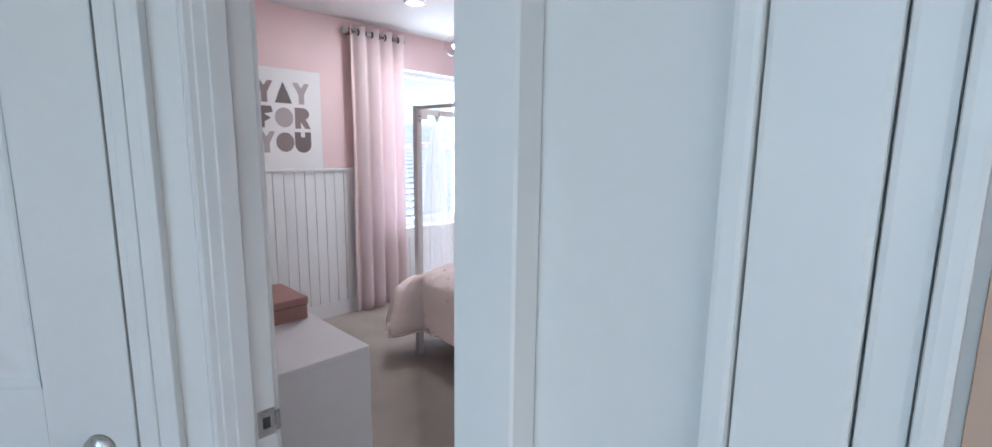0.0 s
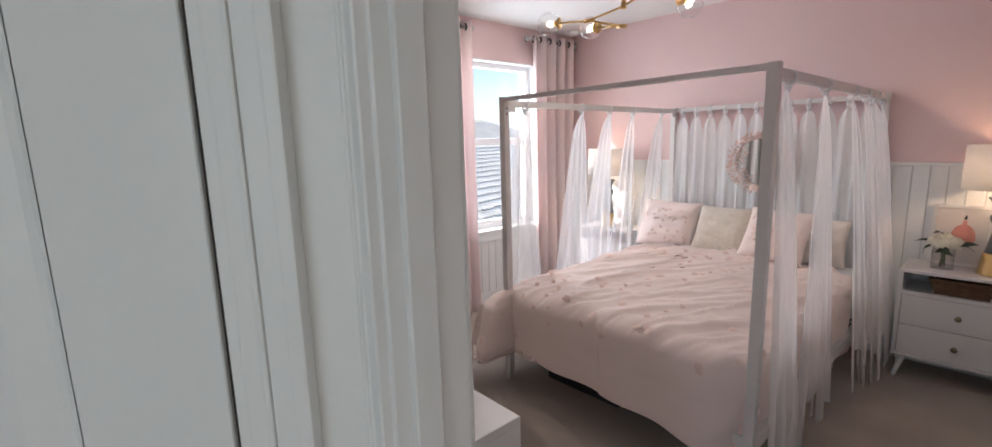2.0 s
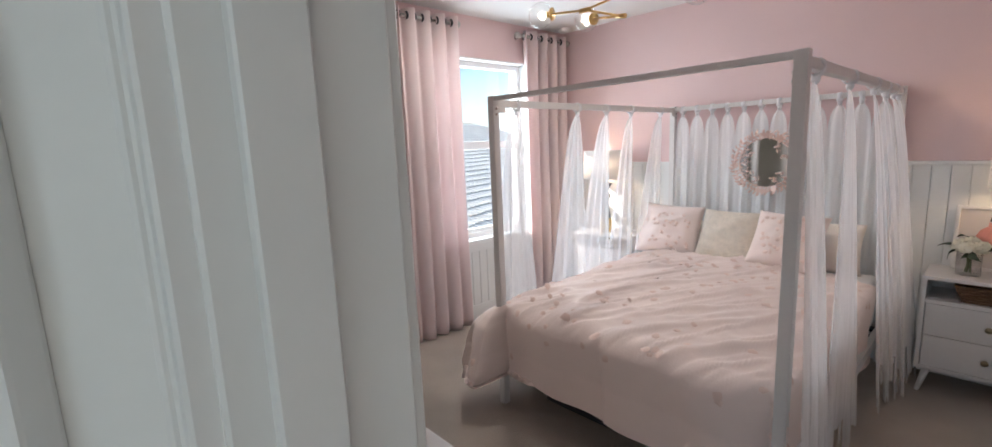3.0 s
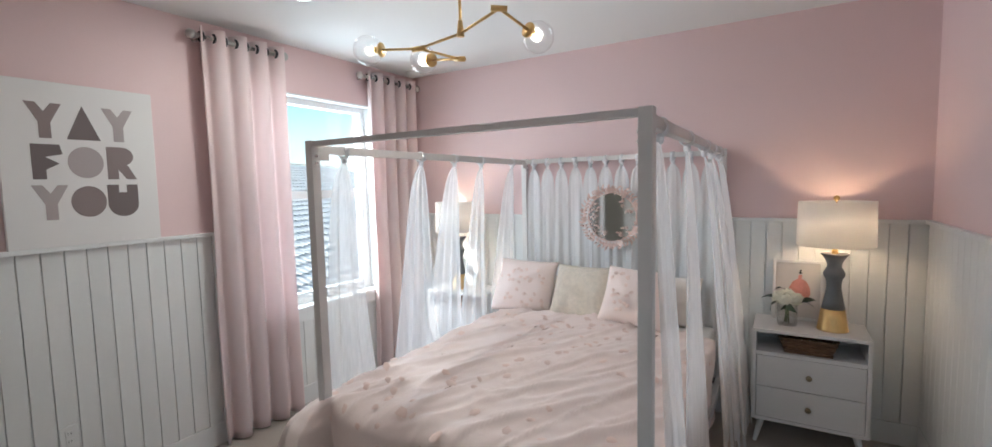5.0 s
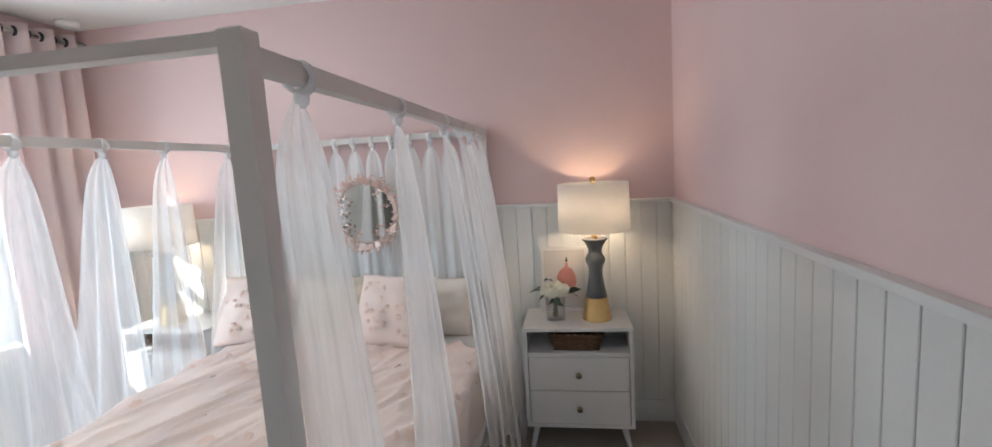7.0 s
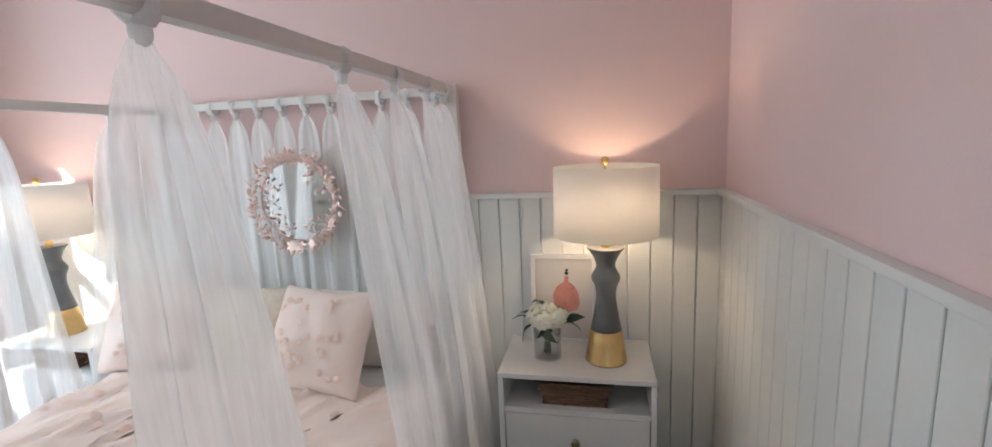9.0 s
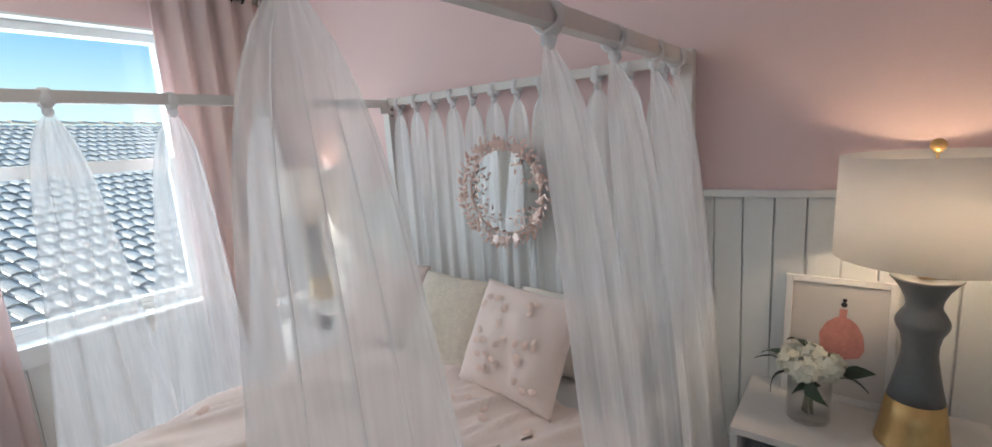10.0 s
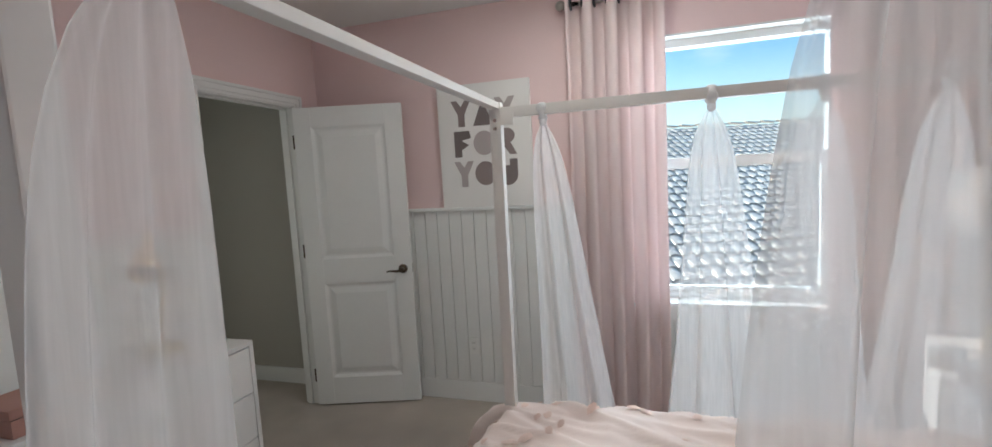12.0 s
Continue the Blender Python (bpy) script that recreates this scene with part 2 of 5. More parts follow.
ROOFTILE = material("weathered_pale_clay_tile", (0.88, 0.77, 0.68), 0.30, vary=0.2, large=2.2, fine=22, bump=0.4, dist=0.01, tint=(0.93, 0.84, 0.76), rand=0.12)
STUCCO = material("cream_stucco", (0.62, 0.55, 0.45), 0.9, vary=0.08, fine=30, bump=0.6, dist=0.01)
LAWN = material("dry_lawn", (0.09, 0.12, 0.04), 0.95, vary=0.35, large=0.4, fine=9, bump=0.8, dist=0.03)
MIRROR = material("silvered_mirror", (0.88, 0.89, 0.89), 0.03, 1.0, vary=0.01, bump=0.0)
TULLE = sheer("white_tulle", (0.99, 0.98, 0.99), 0.56, 0.48, 130.0)
DRAPE = sheer("blush_drapery", (0.88, 0.75, 0.74), 1.0, 0.29)
LINEN = sheer("white_linen_shade", (0.90, 0.885, 0.87), 1.0, 0.5)
PANE = clear("window_glass", (0.96, 1.0, 1.0))
GLASS = clear("clear_blown_glass", (0.985, 0.985, 0.985), 0.75)
FILAMENT = glow("warm_bulb", (1.0, 0.78, 0.48), 12.0)
DISC = glow("downlight_lens", (1.0, 0.97, 0.92), 6.0)
PEWTER = material("dull_pewter_brass", (0.36, 0.29, 0.20), 0.35, 1.0, vary=0.1, large=12, fine=120)

# ---------------------------------------------------------------- mesh helpers
def mesh_of(name, bm, mat, smooth=False):
    me = bpy.data.meshes.new(name)
    bmesh.ops.recalc_face_normals(bm, faces=bm.faces)
    bm.to_mesh(me)
    bm.free()
    me.materials.append(mat)
    if smooth:
        me.polygons.foreach_set("use_smooth", [True] * len(me.polygons))
    return me


def part(name, bm, mat, parent=None, label="", smooth=False, m=None):
    """Links a bmesh as one mesh object under a thing or under a part."""
    ob = new(name, mesh_of(name, bm, mat, smooth))
    ob.parent = parent
    if m is not None:
        ob.matrix_basis = m
    return tagged(ob, label) if label else ob


def thing(name, label, category, m=None, group=""):
    ob = new(name)
    ob.empty_display_size = 0.1
    if m is not None:
        ob.matrix_basis = m
    return tagged(ob, label, category, group)


def structure(name, bm, mat, label, category, smooth=False):
    return tagged(part(name, bm, mat, None, "", smooth), label, category, "", "structure")


def box(bm, x0, x1, y0, y1, z0, z1, bevel=0.0, seg=2):
    ret = bmesh.ops.create_cube(bm, size=1.0)
    m = Matrix.Translation(((x0 + x1) / 2, (y0 + y1) / 2, (z0 + z1) / 2)) @ Matrix.Diagonal((abs(x1 - x0), abs(y1 - y0), abs(z1 - z0), 1))
    bmesh.ops.transform(bm, matrix=m, verts=ret["verts"])
    if bevel:
        edges = list({e for v in ret["verts"] for e in v.link_edges})
        bmesh.ops.bevel(bm, geom=edges, offset=bevel, segments=seg, affect="EDGES", profile=0.7)
    return bm


def B(x0, x1, y0, y1, z0, z1, bevel=0.0, seg=2):
    return box(bmesh.new(), x0, x1, y0, y1, z0, z1, bevel, seg)


def tube(bm, a, b, r0, r1=None, seg=12):
    a, b = Vector(a), Vector(b)
    d = b - a
    m = Matrix.Translation((a + b) / 2) @ d.to_track_quat("Z", "Y").to_matrix().to_4x4()
    bmesh.ops.create_cone(bm, cap_ends=True, segments=seg, radius1=r0, radius2=r0 if r1 is None else r1, depth=d.length, matrix=m)
    return bm


def ball(bm, c, r, u=16, v=10, scale=(1, 1, 1)):
    bmesh.ops.create_uvsphere(bm, u_segments=u, v_segments=v, radius=r, matrix=Matrix.Translation(c) @ Matrix.Diagonal((*scale, 1)))
    return bm


def turned(profile, seg=32):
    """A turned body from (radius, height) pairs, closed below and above."""
    bm = bmesh.new()
    rings = []
    for r, z in profile:
        rings.append([bm.verts.new((r * math.cos(2 * math.pi * i / seg), r * math.sin(2 * math.pi * i / seg), z)) for i in range(seg)])
    for a, b in zip(rings, rings[1:]):
        for i in range(seg):
            bm.faces.new((a[i], a[(i + 1) % seg], b[(i + 1) % seg], b[i]))
    bm.faces.new(rings[0][::-1])
    bm.faces.new(rings[-1])
    return bm


def grid_sheet(nu, nv, f, close=False):
    """A sheet of nu x nv cells whose points are f(u, v), u and v from 0 to 1."""
    bm = bmesh.new()
    rows = [[bm.verts.new(f(i / nu, j / nv)) for i in range(nu + 1)] for j in range(nv + 1)]
    for j in range(nv):
        for i in range(nu):
            bm.faces.new((rows[j][i], rows[j][i + 1], rows[j + 1][i + 1], rows[j + 1][i]))
    return bm


def prism(points, z0, z1, to=lambda x, y, z: (x, y, z)):
    """A flat outline of (x, y) points raised from z0 to z1."""
    bm = bmesh.new()
    low = [bm.verts.new(to(x, y, z0)) for x, y in points]
    high = [bm.verts.new(to(x, y, z1)) for x, y in points]
    bm.faces.new(low[::-1])
    bm.faces.new(high)
    for i in range(len(points)):
        j = (i + 1) % len(points)
        bm.faces.new((low[i], low[j], high[j], high[i]))
    return bm


def arc(cx, cy, r, a0, a1, n=20, ry=None):
    return [(cx + r * math.cos(radians(a0 + (a1 - a0) * i / n)), cy + (ry or r) * math.sin(radians(a0 + (a1 - a0) * i / n))) for i in range(n + 1)]


# ---------------------------------------------------------------- walls, floor, ceiling
bm = bmesh.new()
box(bm, WX - 0.24, EX + 0.12, HALL_Y, NY + 0.12, -0.12, 0.0)
box(bm, -4.9, 1.1, -1.4, HALL_Y, -0.12, 0.0)
structure("floor", bm, CARPET, "greige cut-pile carpet with soft vacuum marks", "carpet floor")
bm = bmesh.new()
box(bm, WX, EX, SY - 0.1, NY, CEIL, CEIL + 0.12)
structure("ceiling", bm, CEILING, "white lightly textured ceiling", "ceiling")
structure("ceiling_hall", B(-4.9, 1.1, -1.4, SY - 0.1, CEIL, CEIL + 0.12), CEILING, "white ceiling of the hall", "ceiling")

# west wall with the window opening, 0.24 m of masonry
y0, y1, z0, z1 = WIN
T = 0.24
bm = bmesh.new()
box(bm, WX - T, WX, SY - 0.1, y0, 0, CEIL)
box(bm, WX - T, WX, y1, NY + 0.12, 0, CEIL)
box(bm, WX - T, WX, y0, y1, 0, z0)
box(bm, WX - T, WX, y0, y1, z1, CEIL)
structure("wall_west", bm, PINK, "pink painted wall with a deep window opening", "wall")
mid_wall = (SY + HALL_Y) / 2 + 0.001
structure("wall_north", B(WX, EX, NY, NY + 0.12, 0, CEIL), PINK, "pink painted wall behind the bed", "wall")
structure("wall_east", B(EX, EX + 0.12, mid_wall, NY + 0.12, 0, CEIL), PINK, "pink painted side wall", "wall")
bm = bmesh.new()
ax0, ax1, az = DOOR_A
bx0, bx1, bz = DOOR_B
J = 0.02
mid = (SY + HALL_Y) / 2
for (a, b, c, d) in ((WX, bx0 - J, 0, CEIL), (bx1 + J, ax0 - J, 0, CEIL), (ax1 + J, EX - 0.001, 0, CEIL), (bx0 - J, bx1 + J, bz + J, CEIL), (ax0 - J, ax1 + J, az + J, CEIL)):
    box(bm, a, b, mid, SY, c, d)
structure("wall_south", bm, PINK, "pink painted wall with two doorways", "wall")
bm = bmesh.new()
for (a, b, c, d) in ((-4.9, bx0 - J, 0, CEIL), (bx1 + J, ax0 - J, 0, CEIL), (ax1 + J, 1.1, 0, CEIL), (bx0 - J, bx1 + J, bz + J, CEIL), (ax0 - J, ax1 + J, az + J, CEIL)):
    box(bm, a, b, HALL_Y, mid, c, d)
structure("wall_hall_side", bm, WHITE, "white painted hall side of the wall", "wall")


def reveal_lining():
    """White lining of the window opening, and the sill with its apron."""
    bm = bmesh.new()
    box(bm, WX - T + 0.02, WX + 0.004, y0, y0 + 0.012, z0, z1)
    box(bm, WX - T + 0.02, WX + 0.004, y1 - 0.012, y1, z0, z1)
    box(bm, WX - T + 0.02, WX + 0.004, y0 + 0.012, y1 - 0.012, z1 - 0.012, z1)
    structure("trim", bm, TRIM, "white lining of the window opening", "window trim")
    bm = bmesh.new()
    box(bm, WX - T + 0.02, WX + 0.035, y0 - 0.02, y1 + 0.02, z0 - 0.022, z0 + 0.004, 0.004)
    box(bm, WX + 0.013, WX + 0.028, y0 - 0.01, y1 + 0.01, z0 - 0.10, z0 - 0.022, 0.003)
    structure("window_sill", bm, TRIM, "white window sill with an apron board", "window sill")


reveal_lining()


def window():
    w = tagged(thing("window_1", "white vinyl single-hung window with clear panes", "window", pose(WX - 0.12, 0, 0)), kind="structure")
    f = 0.045
    bm = bmesh.new()
    box(bm, -0.05, 0.03, y0 + 0.012, y0 + 0.012 + f, z0, z1 - 0.012, 0.004)
    box(bm, -0.05, 0.03, y1 - 0.012 - f, y1 - 0.012, z0, z1 - 0.012, 0.004)
    box(bm, -0.05, 0.03, y0 + 0.012 + f, y1 - 0.012 - f, z1 - 0.012 - f, z1 - 0.012, 0.004)
    box(bm, -0.05, 0.03, y0 + 0.012 + f, y1 - 0.012 - f, z0, z0 + f, 0.004)
    part("window_frame", bm, VINYL, w)
    mz = 1.545
    a, b = y0 + 0.012 + f, y1 - 0.012 - f
    bm = bmesh.new()
    box(bm, -0.012, 0.024, a, b, mz - 0.035, mz + 0.03, 0.004)
    box(bm, -0.012, 0.024, a, a + 0.03, z0 + f, mz - 0.035, 0.003)
    box(bm, -0.012, 0.024, b - 0.03, b, z0 + f, mz - 0.035, 0.003)
    box(bm, -0.012, 0.024, a + 0.03, b - 0.03, z0 + f, z0 + f + 0.035, 0.003)
    part("lower_sash", bm, VINYL, w)
    for nm, x, lo, hi, ya, yb in (("pane", -0.03, mz + 0.02, z1 - 0.012 - f, a, b), ("pane", 0.004, z0 + f + 0.035, mz - 0.035, a + 0.03, b - 0.03)):
        p = part(nm, B(x - 0.002, x + 0.002, ya, yb, lo, hi), PANE, w)
        p.visible_shadow = False


window()


def casing(name, x0, x1, top, yface, side, width=0.07, thick=1.0):
    """Moulded casing round a doorway on one face of the south wall; side +1 is the bedroom side."""
    bm = bmesh.new()
    s = side
    def strip(u0, u1, d0, d1, lo, hi):
        d1 = d1 * thick
        box(bm, u0, u1, min(yface + s * d0, yface + s * d1), max(yface + s * d0, yface + s * d1), lo, hi, 0.002, 1)
    for edge, way in ((x0 - 0.006, -1), (x1 + 0.006, 1)):
        for k0, k1, d in ((0, 0.018, 0.012), (0.0185, 0.050, 0.0165), (0.0505, width, 0.022)):
            u = sorted((edge + way * k0, edge + way * k1))
            strip(u[0], u[1], 0, d, 0, top + 0.006 + k1)
    for k0, k1, d in ((0, 0.018, 0.012), (0.0185, 0.050, 0.0165), (0.0505, width, 0.022)):
        strip(x0 - 0.006 - k0, x1 + 0.006 + k0, 0, d, top + 0.006 + k0, top + 0.006 + k1)
    structure(name, bm, TRIM, "white moulded door casing", "door casing")


def jamb(name, x0, x1, top, stop_y):
    bm = bmesh.new()
    ya, yb = HALL_Y - 0.002, SY + 0.002
    box(bm, x0 - J, x0, ya, yb, 0, top, 0.002, 1)
    box(bm, x1, x1 + J, ya, yb, 0, top, 0.002, 1)
    box(bm, x0 - J, x1 + J, ya, yb, top + 0.0005, top + J, 0.002, 1)
    box(bm, x0, x0 + 0.011, stop_y - 0.034, stop_y, 0, top - 0.012, 0.0015, 1)
    box(bm, x1 - 0.011, x1, stop_y - 0.034, stop_y, 0, top - 0.012, 0.0015, 1)
    box(bm, x0, x1, stop_y - 0.034, stop_y, top - 0.011, top, 0.0015, 1)
    structure(name, bm, TRIM, "white door jamb with a stop strip", "door jamb")


for nm, d in (("a", DOOR_A), ("b", DOOR_B)):
    jamb("door_jamb", d[0], d[1], d[2], SY - 0.045)
    casing("door_casing", d[0], d[1], d[2], SY, 1)
    casing("door_casing", d[0], d[1], d[2], HALL_Y, -1, 0.078, 1.25)


def door_leaf(name, label, width, height, hinge_m, sx=0.115, hx_in=0.06, hz=0.94, bronze=True, handle=True, hinges=True):
    """Two-panel moulded leaf; its hinge edge stands on the local z axis and the leaf runs along +x."""
    t = 0.035
    d = tagged(thing(name, label, "door", hinge_m), kind="structure")
    bm = bmesh.new()
    rails = ((0.0, 0.20), (0.86, 1.03), (height - 0.13, height))
    box(bm, 0, sx, -t / 2, t / 2, 0.012, height, 0.0015, 1)
    box(bm, width - sx, width, -t / 2, t / 2, 0.012, height, 0.0015, 1)
    for a, b in rails:
        box(bm, sx, width - sx, -t / 2, t / 2, max(a, 0.012), b)
    part("leaf_frame", bm, TRIM, d)
    for a, b in ((rails[0][1], rails[1][0]), (rails[1][1], rails[2][0])):
        bm = bmesh.new()
        for s in (-1, 1):
            x0, x1 = sx, width - sx
            loops = []
            for inset, dep in ((0.0, 0.0), (0.003, 0.0025), (0.018, 0.0115), (0.030, 0.012), (0.062, 0.0035), (0.068, 0.002)):
                loops.append([bm.verts.new((x, s * (t / 2 - dep), z)) for x, z in ((x0 + inset, a + inset), (x1 - inset, a + inset), (x1 - inset, b - inset), (x0 + inset, b - inset))])
            for p, q in zip(loops, loops[1:]):
                for i in range(4):
                    j = (i + 1) % 4
                    bm.faces.new((p[i], p[j], q[j], q[i]))
            bm.faces.new(loops[-1])
        part("panel", bm, TRIM, d)
    if handle:
        mat = BRONZE if bronze else NICKEL
        for s in (-1, 1):
            bm = bmesh.new()
            hx = width - hx_in
            tube(bm, (hx, s * t / 2, hz), (hx, s * (t / 2 + 0.012), hz), 0.032, 0.028, 20)
            tube(bm, (hx, s * (t / 2 + 0.012), hz), (hx, s * (t / 2 + 0.05), hz), 0.011, 0.011)
            prev = Vector((hx, s * (t / 2 + 0.05), hz))
            for k in range(1, 7):
                nxt = Vector((hx - 0.017 * k, s * (t / 2 + 0.05 - 0.0008 * k * k * 0.3), hz - 0.004 * math.sin(k * 1.0) - 0.002 * k))
                tube(bm, prev, nxt, 0.011 - 0.0008 * k, 0.0105 - 0.0009 * k, 10)
                prev = nxt
            part("lever_handle", bm, mat, d, "dark lever handle" if bronze else "satin nickel lever handle", True)
        part("latch", B(width - 0.001, width + 0.003, -0.012, 0.012, 0.91, 0.97, 0.001), NICKEL, d, "small metal latch plate")
    if hinges:
        for hg in (0.22, 1.09, 1.82):
            bm = bmesh.new()
            tube(bm, (-0.004, t / 2 + 0.004, hg - 0.045), (-0.004, t / 2 + 0.004, hg + 0.045), 0.007, 0.007)
            box(bm, -0.012, 0.0, t / 2 - 0.03, t / 2 + 0.004, hg - 0.045, hg + 0.045)
            part("hinge", bm, BRONZE, d, "dark bronze hinge")
    return d


# passage door, swung open towards the window wall
a_b = math.degrees(math.atan2(1.889 - 1.203, -3.607 + 3.405))
door_leaf("door_1", "white two-panel door standing open, dark lever handle", 0.715, 2.04, pose(-3.405, 1.203, 0, 0, 0, a_b))
# door of the doorway walked through, folded back along the side wall
door_leaf("door_2", "white two-panel door folded back along the wall", 0.69, 2.04, pose(-0.040, 1.215, 0, 0, 0, 97.5))


def strike_plate():
    s = thing("strike_plate", "satin nickel strike plate on the door jamb", "strike plate", pose(ax0 + 0.0005, SY - 0.020, 0.93))
    bm = bmesh.new()
    box(bm, 0, 0.0025, -0.018, 0.018, -0.03, -0.013, 0.0005)
    box(bm, 0, 0.0025, -0.018, 0.018, 0.013, 0.03, 0.0005)
    box(bm, 0, 0.0025, -0.018, -0.008, -0.013, 0.013)
    box(bm, 0, 0.0025, 0.008, 0.018, -0.013, 0.013)
    box(bm, 0, 0.006, 0.018, 0.027, -0.022, 0.022, 0.002)
    part("plate", bm, NICKEL, s)
    part("bolt_hole", B(0.0, 0.001, -0.008, 0.008, -0.013, 0.013), DARK, s, "dark bolt hole")
    for z in (-0.022, 0.022):
        part("screw", tube(bmesh.new(), (0.002, 0, z), (0.0035, 0, z), 0.004), NICKEL, s)


strike_plate()

# ------------------------------------------------- hall behind the doorway walked through
q = math.sqrt(0.5)


def slanted(name, origin, angle, length, label, with_door=True, paint=WHITE, casing_side=0.09, door_w=0.70, hinge_far=True, start=0.078):
    """A wall that leaves origin at the given heading; local x runs along it and the hall lies on local -y."""
    m = pose(origin[0], origin[1], 0, 0, 0, angle)
    bm = bmesh.new()
    if with_door:
        box(bm, 0, start, 0, 0.1, 0, CEIL)
        box(bm, start + door_w, length + 0.05, 0, 0.1, 0, CEIL)
        box(bm, start, start + door_w, 0, 0.1, 2.06, CEIL)
    else:
        box(bm, 0, length, 0, 0.1, 0, CEIL)
    w = part(name, bm, paint, None, "", m=m)
    tagged(w, label, "wall", "", "structure")
    if with_door:
        bm = bmesh.new()
        for e, way in ((start + 0.004, -1), (start + door_w - 0.0155, 1)):
            for k0, k1, d in ((0, 0.015, 0.010), (0.0155, 0.0365, 0.0135), (0.037, 0.043, 0.0175), (0.0435, 0.069, 0.0150), (0.0695, 0.086, 0.021)):
                u = sorted((e + way * k0, e + way * k1))
                box(bm, u[0], u[1], -d, 0, 0, 2.06 + k1, 0.003, 2)
        for k0, k1, d in ((0, 0.016, 0.011), (0.0165, 0.044, 0.0155), (0.0445, 0.064, 0.020)):
            box(bm, start + 0.004 - k0, start + door_w - 0.004 + k0, -d, 0, 2.056 + k0, 2.056 + k1, 0.002, 1)
        c = part("door_casing", bm, TRIM, None, "", m=m)
        tagged(c, "white moulded casing of a closed hall door", "door casing", "", "structure")
    return m


LW = 0.95
ml = slanted("wall_hall_west", (-0.823 - LW * q, 1.040 - LW * q), 45, LW, "white angled wall with a closed door", start=LW - 0.078 - 0.70)
# the closed leaf hinges far from the corner, so its lever stands beside the corner casing
leaf_m = ml @ pose(LW - 0.078 - 0.695, 0.021, 0)
door_leaf("door_3", "closed white two-panel hall door with a nickel lever", 0.664, 2.04, leaf_m, 0.176, 0.075, 0.90, bronze=False, hinges=False)
# dark strip set into the door gap to paint its shade
gap_shade = part("weather_strip", B(LW - 0.1125, LW - 0.0785, 0.010, 0.016, 0, 2.05), DARK, None, "", m=ml)
tagged(gap_shade, "dark strip painted as the shaded gap beside the closed hall door", "weather strip", "", "structure")
bm = bmesh.new()
for u0, u1, dd in ((0.150, 0.163, 0.020), (0.1640, 0.2125, 0.016), (0.2135, 0.2315, 0.013), (0.2320, 0.2425, 0.018)):
    box(bm, u0, u1, HALL_Y - dd, HALL_Y, 0, 2.1, 0.003, 2)
structure("door_casing", bm, TRIM, "white moulded casing of a second hall door", "door casing")
structure("door_4", B(0.2475, 0.998, HALL_Y - 0.006, HALL_Y, 0.012, 2.06), TAN, "closed flat tan hall door", "door")
# unseen walls added to close the hall, left open at the area lamp
bm = bmesh.new()
box(bm, -1.60, -1.50, -1.3, 0.40, 0, CEIL)
box(bm, -1.60, -0.4, -1.4, -1.25, 0, CEIL)
box(bm, 0.8, 1.1, -1.4, -1.25, 0, CEIL)
box(bm, -0.4, 0.8, -1.4, -1.25, 0, 0.9)
box(bm, -0.4, 0.8, -1.4, -1.25, 2.3, CEIL)
box(bm, 1.0, 1.1, -1.25, HALL_Y, 0, CEIL)
structure("wall_hall_back", bm, WHITE, "white walls closing the hall", "wall")
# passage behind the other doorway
structure("wall_passage_west", B(-3.80, -3.70, 0.0, HALL_Y, 0, CEIL), PASSAGE_GREY, "grey wall of the passage", "wall")
structure("wall_passage_east", B(-1.72, -1.62, 0.0, HALL_Y, 0, CEIL), PASSAGE_GREY, "grey end wall of the passage", "wall")
# unseen wall; its opening is added to go with the fill lamp
bm = bmesh.new()
box(bm, -3.80, -2.6, -0.1, 0.0, 0, CEIL)
box(bm, -1.9, -1.62, -0.1, 0.0, 0, CEIL)
box(bm, -2.6, -1.9, -0.1, 0.0, 0, 0.8)
box(bm, -2.6, -1.9, -0.1, 0.0, 2.2, CEIL)
structure("wall_passage_south", bm, PASSAGE_GREY, "grey passage wall with an added opening at the fill lamp", "wall")
structure("baseboard", B(-3.70, -3.685, 0.0, HALL_Y, 0, 0.12, 0.003), TRIM, "white baseboard of the passage", "baseboard")

# ---------------------------------------------------------------- baseboards and wainscot caps
PT = 0.012      # plank thickness


def run_of(name, pieces, mat, label, cat):
    bm = bmesh.new()
    for p in pieces:
        box(bm, *p, 0.004, 2)
    structure(name, bm, mat, label, cat)


bt = PT + 0.006
run_of("baseboard", [(WX, WX + bt, SY + bt, NY, 0, BASE_H)], TRIM, "white baseboard under the window wall", "baseboard")
run_of("baseboard", [(WX + bt, EX - bt, NY - bt, NY, 0, BASE_H)], TRIM, "white baseboard behind the bed", "baseboard")
run_of("baseboard", [(EX - bt, EX, SY + bt, NY, 0, BASE_H)], TRIM, "white baseboard of the side wall", "baseboard")
run_of("baseboard", [(bx1 + 0.08, ax0 - 0.08, SY, SY + bt, 0, BASE_H), (WX, bx0 - 0.08, SY, SY + bt, 0, BASE_H)], TRIM, "white baseboard between the doorways", "baseboard")
ct = 0.034
cz0, cz1 = RAIL_Z - 0.022, RAIL_Z
for pcs, lab in (([(WX, WX + ct, SY + ct, y0 - 0.005, cz0, cz1), (WX, WX + ct, y1 + 0.005, NY, cz0, cz1)], "white wainscot cap beside the window"),
                 ([(WX + ct, EX - ct, NY - ct, NY, cz0, cz1)], "white wainscot cap behind the bed"),
                 ([(EX - ct, EX, SY + ct, NY, cz0, cz1)], "white wainscot cap on the side wall"),
                 ([(bx1 + 0.08, ax0 - 0.08, SY, SY + ct, cz0, cz1), (WX, bx0 - 0.08, SY, SY + ct, cz0, cz1)], "white wainscot cap between the doorways")):
    run_of("trim", pcs, TRIM, lab, "chair rail")

